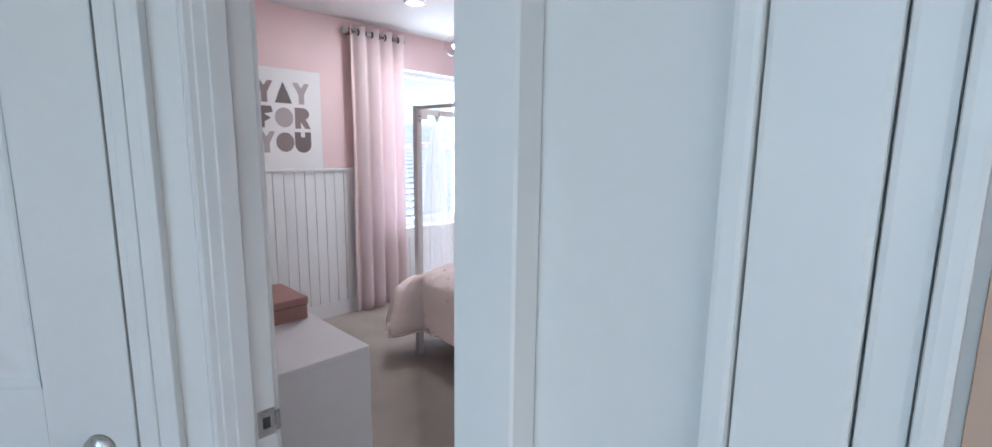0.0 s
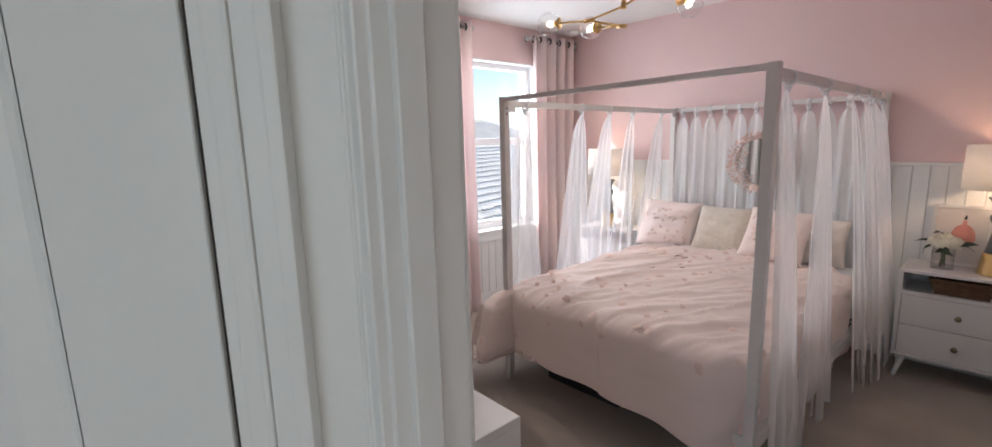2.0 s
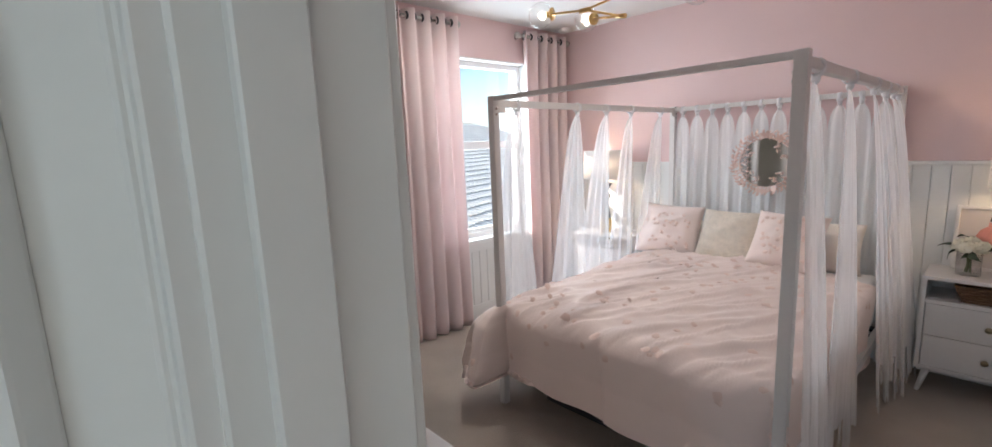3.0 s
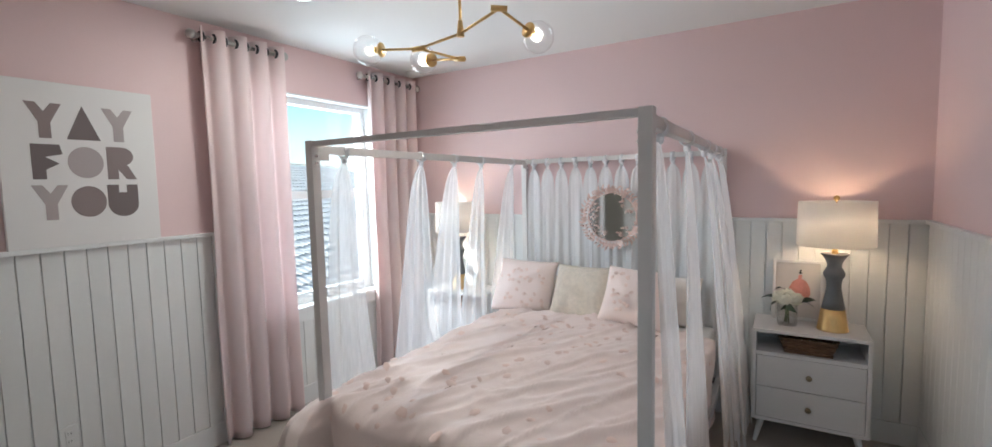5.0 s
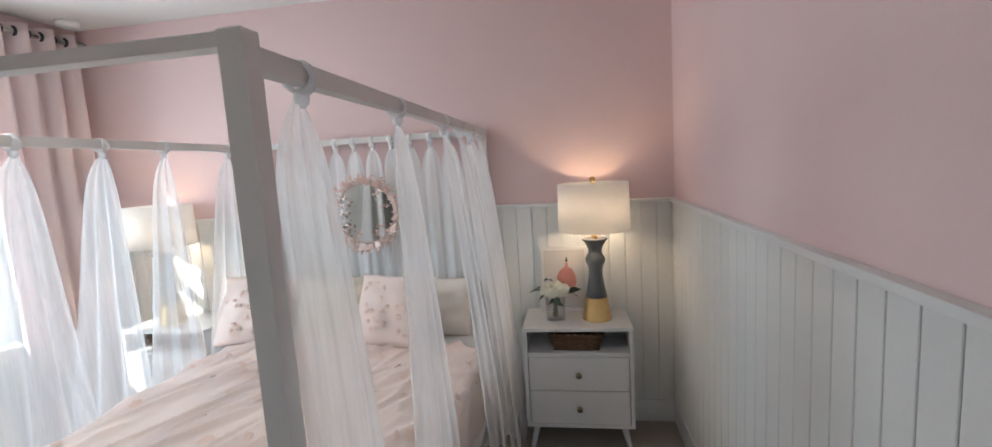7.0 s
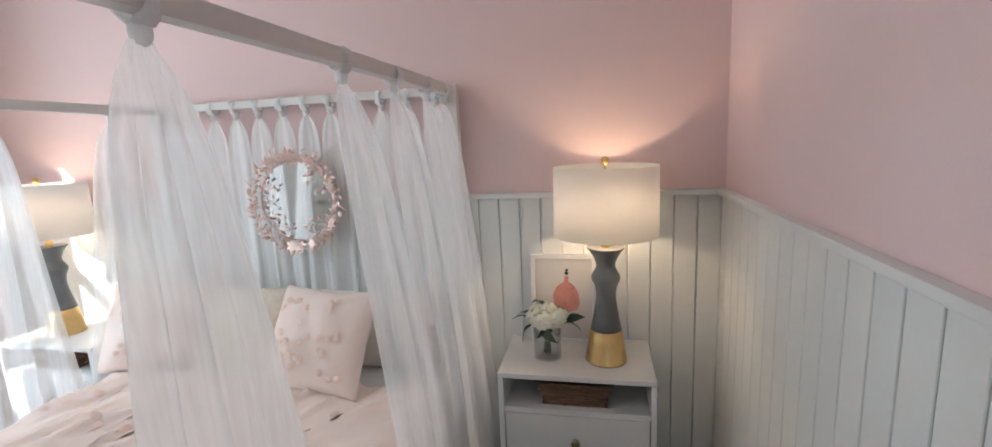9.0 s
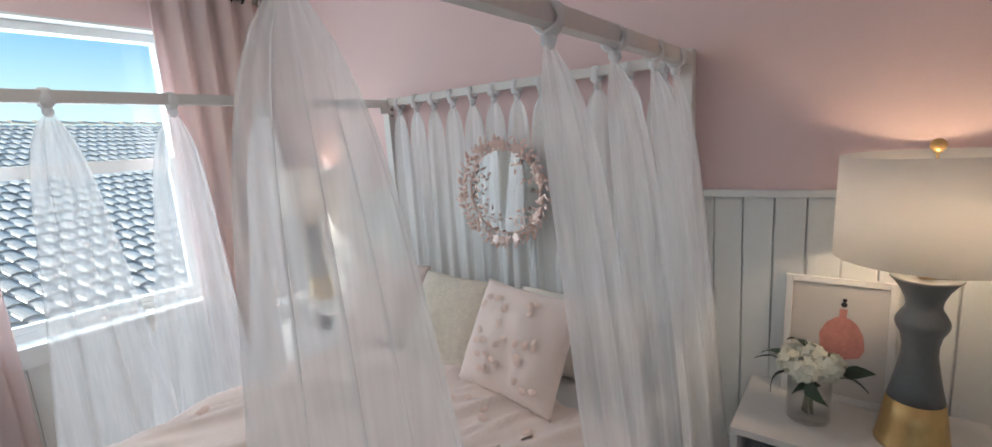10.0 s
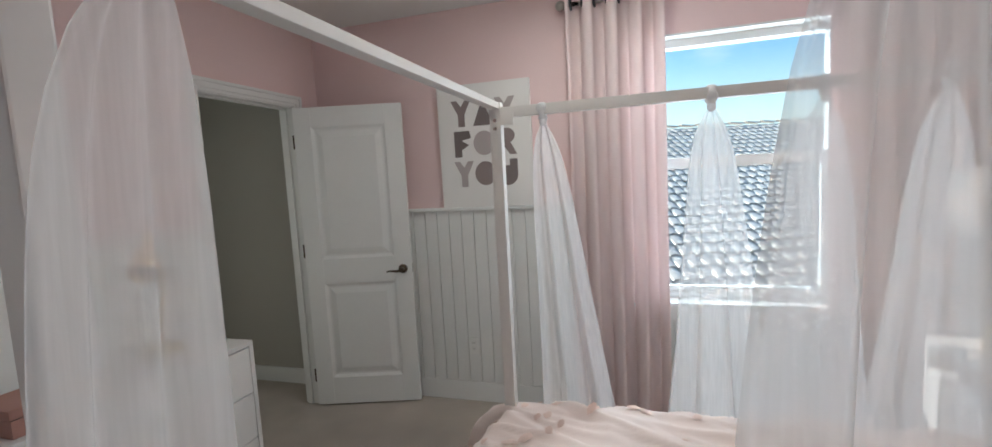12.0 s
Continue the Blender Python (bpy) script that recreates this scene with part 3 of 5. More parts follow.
# ---------------------------------------------------------------- canopy bed
BX0, BX1, BY0, BY1, BTOP = -2.489, -1.017, 2.868, 4.925, 1.801
PW = 0.043


def canopy_bed():
    bed = thing("canopy_bed", "white square-tube canopy bed against the pink wall", "bed", pose((BX0 + BX1) / 2, (BY0 + BY1) / 2, 0))
    ox, oy = (BX0 + BX1) / 2, (BY0 + BY1) / 2
    def bar(name, x0, x1, y0, y1, z0, z1, lab=""):
        return part(name, B(x0 - ox, x1 - ox, y0 - oy, y1 - oy, z0, z1, 0.003), BEDPAINT, bed, lab)
    h = PW / 2
    for x in (BX0, BX1):
        for y in (BY0, BY1):
            p = bar("post", x - h, x + h, y - h, y + h, 0, BTOP if y < oy else BTOP - 0.010)
            # bolts of the side rail's bracket
            for k in (0, 1):
                s = 1 if x < ox else -1
                bm = bmesh.new()
                tube(bm, (x - ox + s * h, y - oy, BTOP - 0.068 - 0.03 * k), (x - ox + s * (h + 0.006), y - oy, BTOP - 0.068 - 0.03 * k), 0.007)
                part("bolt", bm, NICKEL, bed)
    r = 0.018
    for y in (BY0, BY1):
        bar("top_rail", BX0 + h, BX1 - h, y - r, y + r, BTOP - (0.027 if y < oy else 0.052), BTOP - (0.003 if y < oy else 0.018))
        w = 0.02 if y < oy else 0.0
        bar("bed_rail", BX0 + h, BX1 - h, y - r + w, y + r + w, 0.20, 0.26)
    for x in (BX0, BX1):
        bar("top_rail", x - r, x + r, BY0 + h, BY1 - h, BTOP - 0.058, BTOP - 0.020)
        bar("bed_rail", x - r, x + r, BY0 + h + 0.02, BY1 - h, 0.20, 0.26)
        s = 1 if x < ox else -1
        for y, w in ((BY0 + h, 1), (BY1 - h, -1)):
            bm = bmesh.new()
            box(bm, x + s * r - ox, x + s * (r + 0.006) - ox, min(y, y + w * 0.05) - oy, max(y, y + w * 0.05) - oy, BTOP - 0.088, BTOP - 0.043, 0.001)
            part("bracket", bm, BEDPAINT, bed)
    for x in (-0.02,):
        part("centre_beam", B(x - 0.02, x + 0.02, BY0 - oy + h, BY1 - oy - h, 0.20, 0.24), BLACKMETAL, bed, "black steel centre beam")
    for i in range(12):
        y = BY0 + 0.1 + i * (BY1 - BY0 - 0.2) / 11 - oy
        part("slat", B(BX0 - ox + r, BX1 - ox - r, y - 0.035, y + 0.035, 0.242, 0.258), BLACKMETAL, bed)
    for y in (-0.6, 0.6):
        part("support_leg", tube(bmesh.new(), (-0.02, y, 0), (-0.02, y, 0.2), 0.018), BLACKMETAL, bed, "black steel support leg")
    return bed


canopy_bed()

MX0, MX1, MY0, MY1 = BX0 + 0.03, BX1 - 0.03, BY0 + 0.035, BY1 - 0.03
mattress = thing("mattress", "white mattress under the blush duvet", "mattress", pose((MX0 + MX1) / 2, (MY0 + MY1) / 2, 0.262))
part("ticking", B(-(MX1 - MX0) / 2, (MX1 - MX0) / 2, -(MY1 - MY0) / 2, (MY1 - MY0) / 2, 0, 0.335, 0.05, 4), SHEET, mattress, "", True)
storage = thing("storage_box", "black storage box pushed under the bed", "storage box", pose(-2.05, 3.35, 0))
part("tub", B(-0.27, 0.27, -0.3, 0.3, 0.0, 0.17, 0.02), BLACKMETAL, storage)
part("lid", B(-0.28, 0.28, -0.31, 0.31, 0.171, 0.19, 0.008), BLACKMETAL, storage)

DTOP = 0.655
DY1 = 4.52


def wrinkle(x, y):
    v = Vector((x * 2.3 + y * 1.1, y * 0.9 - x * 0.5, 0.3))
    a = noise.noise(v) * 0.011
    ridge = 1 - abs(noise.noise(Vector((x * 3.2 + y * 2.4, y * 0.55 - x * 0.4, 4.0))))
    b = 0.020 * (max(0, ridge - 0.78) / 0.22) ** 1.5
    ridge2 = 1 - abs(noise.noise(Vector((x * 6.5 + y * 3.5, y * 1.1 - x * 1.2, 9.0))))
    c = 0.016 * (max(0, ridge2 - 0.80) / 0.20) ** 1.4
    ridge3 = 1 - abs(noise.noise(Vector((x * 10.0 + y * 5.5, y * 1.3 - x * 1.6, 15.0))))
    d = 0.009 * (max(0, ridge3 - 0.78) / 0.22) ** 1.4
    return a + b + c + d + noise.noise(Vector((x * 14, y * 14, 2))) * 0.003


def duvet_at(s, r):
    """A place on the duvet from cloth coordinates: s across from the middle, r along from the head."""
    hw, ln = (BX1 - BX0) / 2 - 0.035, DY1 - (BY0 + 0.035)
    cx = (BX0 + BX1) / 2
    ex = max(0.0, abs(s) - hw)
    ey = max(0.0, r - ln)
    x = max(-hw, min(hw, s))
    y = min(ln, r)
    over = math.hypot(ex, ey)
    side = 1 if s > 0 else -1
    w = wrinkle(s, r)
    puff = 0.05 * math.cos(min(1, abs(s) / hw) * 1.3) + 0.015
    if over <= 0:
        return Vector((cx + x, DY1 - y, DTOP - 0.055 + puff + w - 0.02 * (r / ln) ** 2))
    # round the edge, then hang with soft folds
    rad = 0.085
    q1 = rad * math.pi / 2
    if over < q1:
        a = over / rad
        out, down = rad * math.sin(a), rad * (1 - math.cos(a))
    else:
        out, down = rad, rad + over - q1
    along = r if ex > ey else s
    fold = noise.noise(Vector((along * 3.1, side * 3 + over, 7.5))) * min(1, over / 0.3)
    out += 0.03 * fold + 0.012 * math.sin(along * 15) * min(1, over / 0.35) + 0.02 * math.sin(min(1, over / 0.3) * math.pi)
    ux, uy = (ex / over) * side, ey / over
    # the foot swells out between the posts, the corners keep behind them
    tuck = 0.06 if ex > ey else 0.075 - 0.085 * (1 - min(1, abs(s) / hw) ** 6)
    out -= tuck * min(1, over / 0.12)
    if ex > 0 and ey > 0:
        out += 0.02 * min(1, min(ex, ey) / 0.1)
    if side < 0 and ex > 0:
        # it spills furthest over the floor beside the foot post
        out += 0.09 * min(1, over / 0.15) + 0.17 * max(0.0, min(1.0, (r / ln - 0.55) / 0.4)) * min(1, over / 0.4)
    z = DTOP - 0.055 + puff - 0.02 * (min(1, r / ln)) ** 2 - down + w * max(0, 1 - over * 3)
    return Vector((cx + x + ux * out, DY1 - y - uy * out, max(0.05, z)))


def duvet():
    hw, ln = (BX1 - BX0) / 2 - 0.035, DY1 - (BY0 + 0.035)
    hang_s, hang_f = 0.56, 0.58
    th = thing("duvet", "rumpled blush duvet with sewn fabric petals", "duvet", pose((BX0 + BX1) / 2, (BY0 + DY1) / 2, 0.3))
    off = Vector(((BX0 + BX1) / 2, (BY0 + DY1) / 2, 0.3))
    hs, tot = hw + hang_s, ln + hang_f
    def corner_cut(s, r):
        # the corners are drawn up so that the hem sags evenly round the foot
        ex, ey = max(0.0, abs(s) - hw), max(0.0, r - ln)
        over = math.hypot(ex, ey)
        lim = 0.495 + 0.035 * noise.noise(Vector((s * 1.7, r * 1.7, 3))) + (0.07 * s if ey > ex else 0)
        if over > lim:
            k = lim / over
            s = math.copysign(hw + ex * k, s) if ex > 0 else s
            r = ln + ey * k if ey > 0 else r
        return s, r
    bm = grid_sheet(200, 190, lambda u, v: duvet_at(*corner_cut(-hs + 2 * hs * u, -0.02 + (tot + 0.02) * v)) - off)
    cover = part("cover", bm, DUVET, th, "", True)
    sol = cover.modifiers.new("thickness", "SOLIDIFY")
    sol.thickness, sol.offset = 0.022, -1
    # sewn petals
    rnd = random.Random(5)
    shapes = []
    for k in range(4):
        bm = bmesh.new()
        n = 7
        c = bm.verts.new((0, 0, 0.011))
        ring = []
        for i in range(n):
            a = 2 * math.pi * i / n
            rr = 0.022 * (0.75 + 0.5 * rnd.random())
            ring.append(bm.verts.new((rr * 1.35 * math.cos(a), rr * math.sin(a), 0.001 + 0.007 * rnd.random())))
        for i in range(n):
            bm.faces.new((c, ring[i], ring[(i + 1) % n]))
        me = mesh_of("petal", bm, PETAL, True)
        shapes.append(me)
    made = 0
    while made < 210:
        s, r = rnd.uniform(-hw - 0.25, hw + 0.25), rnd.uniform(0.12, tot - 0.12)
        ridge = noise.noise(Vector((s * 1.2, r * 1.4, 11)))
        if rnd.random() > 0.55 + ridge:
            continue
        s, r = corner_cut(s, r)
        p = duvet_at(s, r)
        px, py = duvet_at(s + 0.02, r) - p, duvet_at(s, r + 0.02) - p
        nrm = px.cross(py)
        if nrm.z < -0.2 * nrm.length or nrm.length == 0:
            nrm = -nrm
        if nrm.z < 0:
            nrm = -nrm
        ob = new("petal", shapes[made % 4])
        ob.parent = th
        rot = nrm.to_track_quat("Z", "Y").to_matrix().to_4x4()
        sc = rnd.uniform(0.55, 1.0)
        ob.matrix_basis = Matrix.Translation(p - off + nrm.normalized() * 0.001) @ rot @ pose(0, 0, 0, 0, 0, rnd.uniform(0, 360)) @ Matrix.Diagonal((sc, sc, sc, 1))
        made += 1


duvet()


def pillow(label, m, w, h, depth, mat, petals=0, seed=1, group="bed pillows"):
    th = thing("pillow", label, "pillow", m, group)
    def side(sign):
        def f(u, v):
            a, b = 2 * u - 1, 2 * v - 1
            k = (1 - abs(a) ** 2.6) ** 0.55 * (1 - abs(b) ** 2.6) ** 0.55
            inx = 1 - 0.07 * (1 - b * b)
            inz = 1 - 0.06 * (1 - a * a)
            n = noise.noise(Vector((a * 2.2 + seed, b * 2.2, seed * 2.0))) * 0.018 * k
            return (a * w / 2 * inx, sign * (depth / 2 * k + n), h / 2 + b * h / 2 * inz)
        return f
    bm = grid_sheet(28, 28, side(1))
    b2 = grid_sheet(28, 28, side(-1))
    me = bpy.data.meshes.new("tmp")
    b2.to_mesh(me)
    b2.free()
    bm.from_mesh(me)
    bpy.data.meshes.remove(me)
    bmesh.ops.remove_doubles(bm, verts=bm.verts, dist=0.0008)
    part("cushion", bm, mat, th, "", True)
    rnd = random.Random(seed)
    base = None
    f = side(-1)
    for i in range(petals):
        u, v = rnd.uniform(0.12, 0.88), rnd.uniform(0.12, 0.88)
        p = Vector(f(u, v))
        nrm = (Vector(f(u + 0.02, v)) - p).cross(Vector(f(u, v + 0.02)) - p)
        if nrm.y > 0:
            nrm = -nrm
        if base is None:
            bm = bmesh.new()
            c = bm.verts.new((0, 0, 0.012))
            ring = [bm.verts.new((0.019 * (0.7 + 0.5 * rnd.random()) * math.cos(2 * math.pi * k / 7), 0.012 * math.sin(2 * math.pi * k / 7), 0.001 + 0.009 * rnd.random())) for k in range(7)]
            for k in range(7):
                bm.faces.new((c, ring[k], ring[(k + 1) % 7]))
            base = mesh_of("petal", bm, PETAL, True)
        ob = new("petal", base)
        ob.parent = th
        ob.matrix_basis = Matrix.Translation(p + nrm.normalized() * 0.001) @ nrm.to_track_quat("Z", "Y").to_matrix().to_4x4() @ pose(0, 0, 0, 0, 0, rnd.uniform(0, 360))
    return th


WARMSHEET = material("ivory_cotton", (0.90, 0.82, 0.75), 0.88, vary=0.04, large=3, fine=300, bump=0.3, dist=0.001, spec=0.15)
pillow("ivory sleeping pillow leaning behind the cushions", pose(-2.12, 4.80, 0.54, -12), 0.60, 0.34, 0.13, WARMSHEET, 0, 3)
pillow("ivory sleeping pillow leaning behind the cushions", pose(-1.40, 4.79, 0.585, -12), 0.56, 0.35, 0.13, WARMSHEET, 0, 4)
pillow("blush pillow with sewn fabric petals", pose(-2.37, 4.575, 0.61, -22, 3, 10), 0.50, 0.42, 0.17, DUVET, 34, 7)
pillow("cream woven square cushion", pose(-1.90, 4.525, 0.625, -29, 0, -3), 0.45, 0.41, 0.15, CREAM, 0, 9)
pillow("blush pillow with sewn fabric petals", pose(-1.515, 4.45, 0.655, -30, 2, -6), 0.44, 0.40, 0.17, DUVET, 34, 8)


# ---------------------------------------------------------------- tulle panels
def tulle(label, knot, way, edges, z1, seed=0, out=0.0, group="tulle bed curtains", folds=0.0, quick=20.0, cloth=None, soft=1.0):
    """A tulle strip knotted round a canopy rail. way: unit vector along the rail; edges: how far it reaches to either side just under the knot and at the hem."""
    k, way = Vector(knot), Vector(way)
    nrm = Vector((-way.y, way.x, 0))
    th = thing("tulle_curtain", label, "bed curtain", Matrix.Translation(k), group)
    la, lb, ra, rb = edges
    drop = k.z - 0.055 - z1
    rnd = random.Random(seed)
    ph = [rnd.uniform(0, 6.28) for _ in range(6)]
    folds = folds or 2.2 + rnd.random() * 0.9
    rag = [rnd.uniform(-0.02, 0.02) for _ in range(50)]
    def f(u, v):
        a = 2 * u - 1
        opened = 1 - 0.78 * math.exp(-v * quick)
        left, right = -opened * (la + (lb - la) * v ** 1.5), opened * (ra + (rb - ra) * v ** (1.1 if rb > 0.2 else 1.5))
        across = left + (right - left) * u
        ampl = (0.005 + 0.020 * min(1, v * 1.4)) * soft
        wave = math.sin(a * folds * math.pi + ph[0] + v * 0.8) + 0.35 * math.sin(a * folds * 2.3 * math.pi + ph[1] - v)
        wide = 0.05 * (right - left) * math.sin(a * folds * math.pi + ph[2]) * (1 - a * a)
        z = -0.055 - drop * v - v ** 3 * (rag[int(u * 48)] + 0.05 * math.sin(a * 3 + ph[3]) + 0.03 * math.sin(a * 11 + ph[5]))
        return way * (across + wide) + nrm * (ampl * wave + out * v ** 0.7) + Vector((0, 0, z))
    bm = grid_sheet(64, 36, f)
    # the hem is torn into loose strips of uneven length
    bm.faces.ensure_lookup_table()
    gone, col = [], 0
    while col < 64:
        wide, first = rnd.choice((2, 3, 4, 6, 7)), rnd.choice((31, 33, 35, 36, 36, 36))
        gone += [bm.faces[row * 64 + c] for row in range(first, 36) for c in range(col, min(64, col + wide))]
        col += wide
    bmesh.ops.delete(bm, geom=gone, context="FACES")
    part("panel", bm, cloth or TULLE, th, "", True)
    # the knot: a loop over the rail and a gathered lump below it
    bm = bmesh.new()
    n, mm = 16, 8
    R = 0.027
    rings = []
    for i in range(n):
        a = 2 * math.pi * i / n
        rad = 0.013 + 0.004 * math.sin(3 * a + ph[4])
        c = nrm * (R * math.cos(a)) + Vector((0, 0, R * math.sin(a) - 0.006))
        e1 = nrm * math.cos(a) + Vector((0, 0, math.sin(a)))
        rings.append([bm.verts.new(c + e1 * (rad * 0.45 * math.cos(2 * math.pi * j / mm)) + way * (rad * 1.1 * math.sin(2 * math.pi * j / mm))) for j in range(mm)])
    for i in range(n):
        p, q2 = rings[i], rings[(i + 1) % n]
        for j in range(mm):
            bm.faces.new((p[j], p[(j + 1) % mm], q2[(j + 1) % mm], q2[j]))
    ball(bm, (0, 0, -0.043), 0.015, 12, 8, (1.0, 1.0, 1.3))
    part("knot", bm, TULLE_KNOT, th, "gathered tulle knot", True)
    return th


# same tulle made denser and more reflective so the back strips look brighter
TULLE_BRIGHT = sheer("brightened_white_tulle", (0.99, 0.98, 0.99), 0.78, 0.18, 130.0)
TULLE_KNOT = sheer("gathered_white_tulle", (0.95, 0.94, 0.95), 0.85, 0.35, 300)
RZ = BTOP - 0.039
for i, (y, edges, z1) in enumerate(((3.029, (0.15, 0.24, 0.06, 0.19), 0.05), (3.54, (0.09, 0.32, 0.08, 0.34), 0.05), (4.044, (0.09, 0.05, 0.13, 0.40), 0.05),
                                    (4.341, (0.14, 0.30, 0.13, 0.30), 0.05), (4.607, (0.14, 0.29, 0.12, 0.26), 0.05), (4.80, (0.11, 0.18, 0.09, 0.10), 0.05))):
    tulle("white tulle strip knotted to the canopy rail beside the nightstand", (BX1, y, RZ), (0, 1, 0), edges, z1, 20 + i, (-0.10, -0.07, -0.13, -0.17, -0.19, -0.17)[i], folds=4.2 if i == 1 else 0.0, soft=0.5)
for i, (y, edges, z1) in enumerate(((3.046, (0.06, 0.08, 0.06, 0.30), 0.12), (3.617, (0.07, 0.20, 0.065, 0.28), 0.14), (3.947, (0.08, 0.30, 0.07, 0.24), 0.12),
                                    (4.264, (0.08, 0.26, 0.07, 0.27), 0.14), (4.705, (0.08, 0.27, 0.07, 0.21), 0.16))):
    tulle("white tulle strip knotted to the canopy rail by the window", (BX0, y, RZ), (0, 1, 0), edges, z1, 40 + i, 0.13)
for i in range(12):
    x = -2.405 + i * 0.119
    tulle("narrow white tulle strip knotted behind the pillows", (x, BY1, RZ), (1, 0, 0), (0.0615, 0.064, 0.0615, 0.064), 0.45, 60 + i, -0.015, "tulle strips behind the pillows", 1.2, 22.0, TULLE_BRIGHT, 0.45)


# ---------------------------------------------------------------- mirror with metal leaves
def leaf_mirror():
    m = pose(-1.748, 4.875, 1.330, 90, 0, 0)
    th = thing("wall_mirror", "round mirror in a rose-gold wreath of metal leaves", "mirror", m)
    part("glass", tube(bmesh.new(), (0, 0, 0), (0, 0, 0.006), 0.178, 0.178, 48), MIRROR, th, "clear silvered glass")
    bm = bmesh.new()
    n, k = 48, 8
    rings = []
    for i in range(n):
        a = 2 * math.pi * i / n
        rings.append([bm.verts.new(((0.180 + 0.004 * math.cos(2 * math.pi * j / k)) * math.cos(a), (0.180 + 0.004 * math.cos(2 * math.pi * j / k)) * math.sin(a), 0.006 + 0.004 * math.sin(2 * math.pi * j / k))) for j in range(k)])
    for i in range(n):
        p, r2 = rings[i], rings[(i + 1) % n]
        for j in range(k):
            bm.faces.new((p[j], p[(j + 1) % k], r2[(j + 1) % k], r2[j]))
    part("ring", bm, ROSEGOLD, th, "", True)
    rnd = random.Random(12)
    bm = bmesh.new()
    L = 0.052
    pts = []
    for i in range(9):
        t = i / 8
        wd = 0.0115 * math.sin(math.pi * t ** 0.8)
        pts.append((t * L, wd, 0.006 * math.sin(math.pi * t)))
    up = [bm.verts.new((x, w, z)) for x, w, z in pts]
    ce = [bm.verts.new((x, 0, z + 0.005)) for x, w, z in pts]
    dn = [bm.verts.new((x, -w, z)) for x, w, z in pts]
    for i in range(8):
        for a, b in ((up, ce), (ce, dn)):
            try:
                bm.faces.new((a[i], a[i + 1], b[i + 1], b[i]))
            except ValueError:
                pass
    bmesh.ops.remove_doubles(bm, verts=bm.verts, dist=0.0002)
    leaf = mesh_of("leaf", bm, ROSEGOLD, True)
    # laurel sprigs that follow the ring, their leaves in pairs, some inside the ring over the glass
    for r, n, turns, way in ((0.192, 46, (58, -38), 1), (0.216, 52, (52, -46), -1)):
        for i in range(n):
            a = 2 * math.pi * (i + rnd.uniform(-0.2, 0.2)) / n
            flow = math.degrees(a) + 90 * way
            for t in turns:
                ob = new("leaf", leaf)
                ob.parent = th
                sc = rnd.uniform(0.50, 0.86) * (0.72 if r < 0.2 and t * way > 0 else 1.0)
                ob.matrix_basis = pose(r * math.cos(a), r * math.sin(a), rnd.uniform(0.012, 0.030), rnd.uniform(-40, 40), rnd.uniform(-40, 5), flow + t + rnd.uniform(-16, 16)) @ Matrix.Diagonal((sc, sc, sc, 1))
    for deg in (20, 55, 150, 165, 185, 205, 225, 250, 300, 320):
        for k2 in range(4):
            a = radians(deg + rnd.uniform(-5, 5))
            r = 0.178 - 0.018 * k2
            ob = new("leaf", leaf)
            ob.parent = th
            sc = rnd.uniform(0.40, 0.62)
            ob.matrix_basis = pose(r * math.cos(a), r * math.sin(a), 0.016 + 0.004 * k2, rnd.uniform(-30, 30), rnd.uniform(-35, 0), deg + 180 + (50 if k2 % 2 else -50) + rnd.uniform(-15, 15)) @ Matrix.Diagonal((sc, sc, sc, 1))
    bm = bmesh.new()
    c = bm.verts.new((0, 0, 0.012))
    for j in range(6):
        a0 = 2 * math.pi * j / 6
        q3 = [bm.verts.new((rr * math.cos(a0 + da), rr * math.sin(a0 + da), zz)) for rr, da, zz in ((0.016, -0.45, 0.016), (0.030, 0.0, 0.010), (0.016, 0.45, 0.016))]
        bm.faces.new((c, *q3))
    flower = mesh_of("metal_flower", bm, ROSEGOLD, True)
    for deg in (92, 84, 62, 262, 270, 278, 292, 186, 118, 20, 332):
        r = 0.205
        ob = new("metal_flower", flower)
        ob.parent = th
        ob.matrix_basis = pose(r * math.cos(radians(deg)), r * math.sin(radians(deg)), 0.03, 10, -15, deg)


leaf_mirror()


# ---------------------------------------------------------------- nightstands
NSW, NSD, NSH = 0.57, 0.352, 0.703


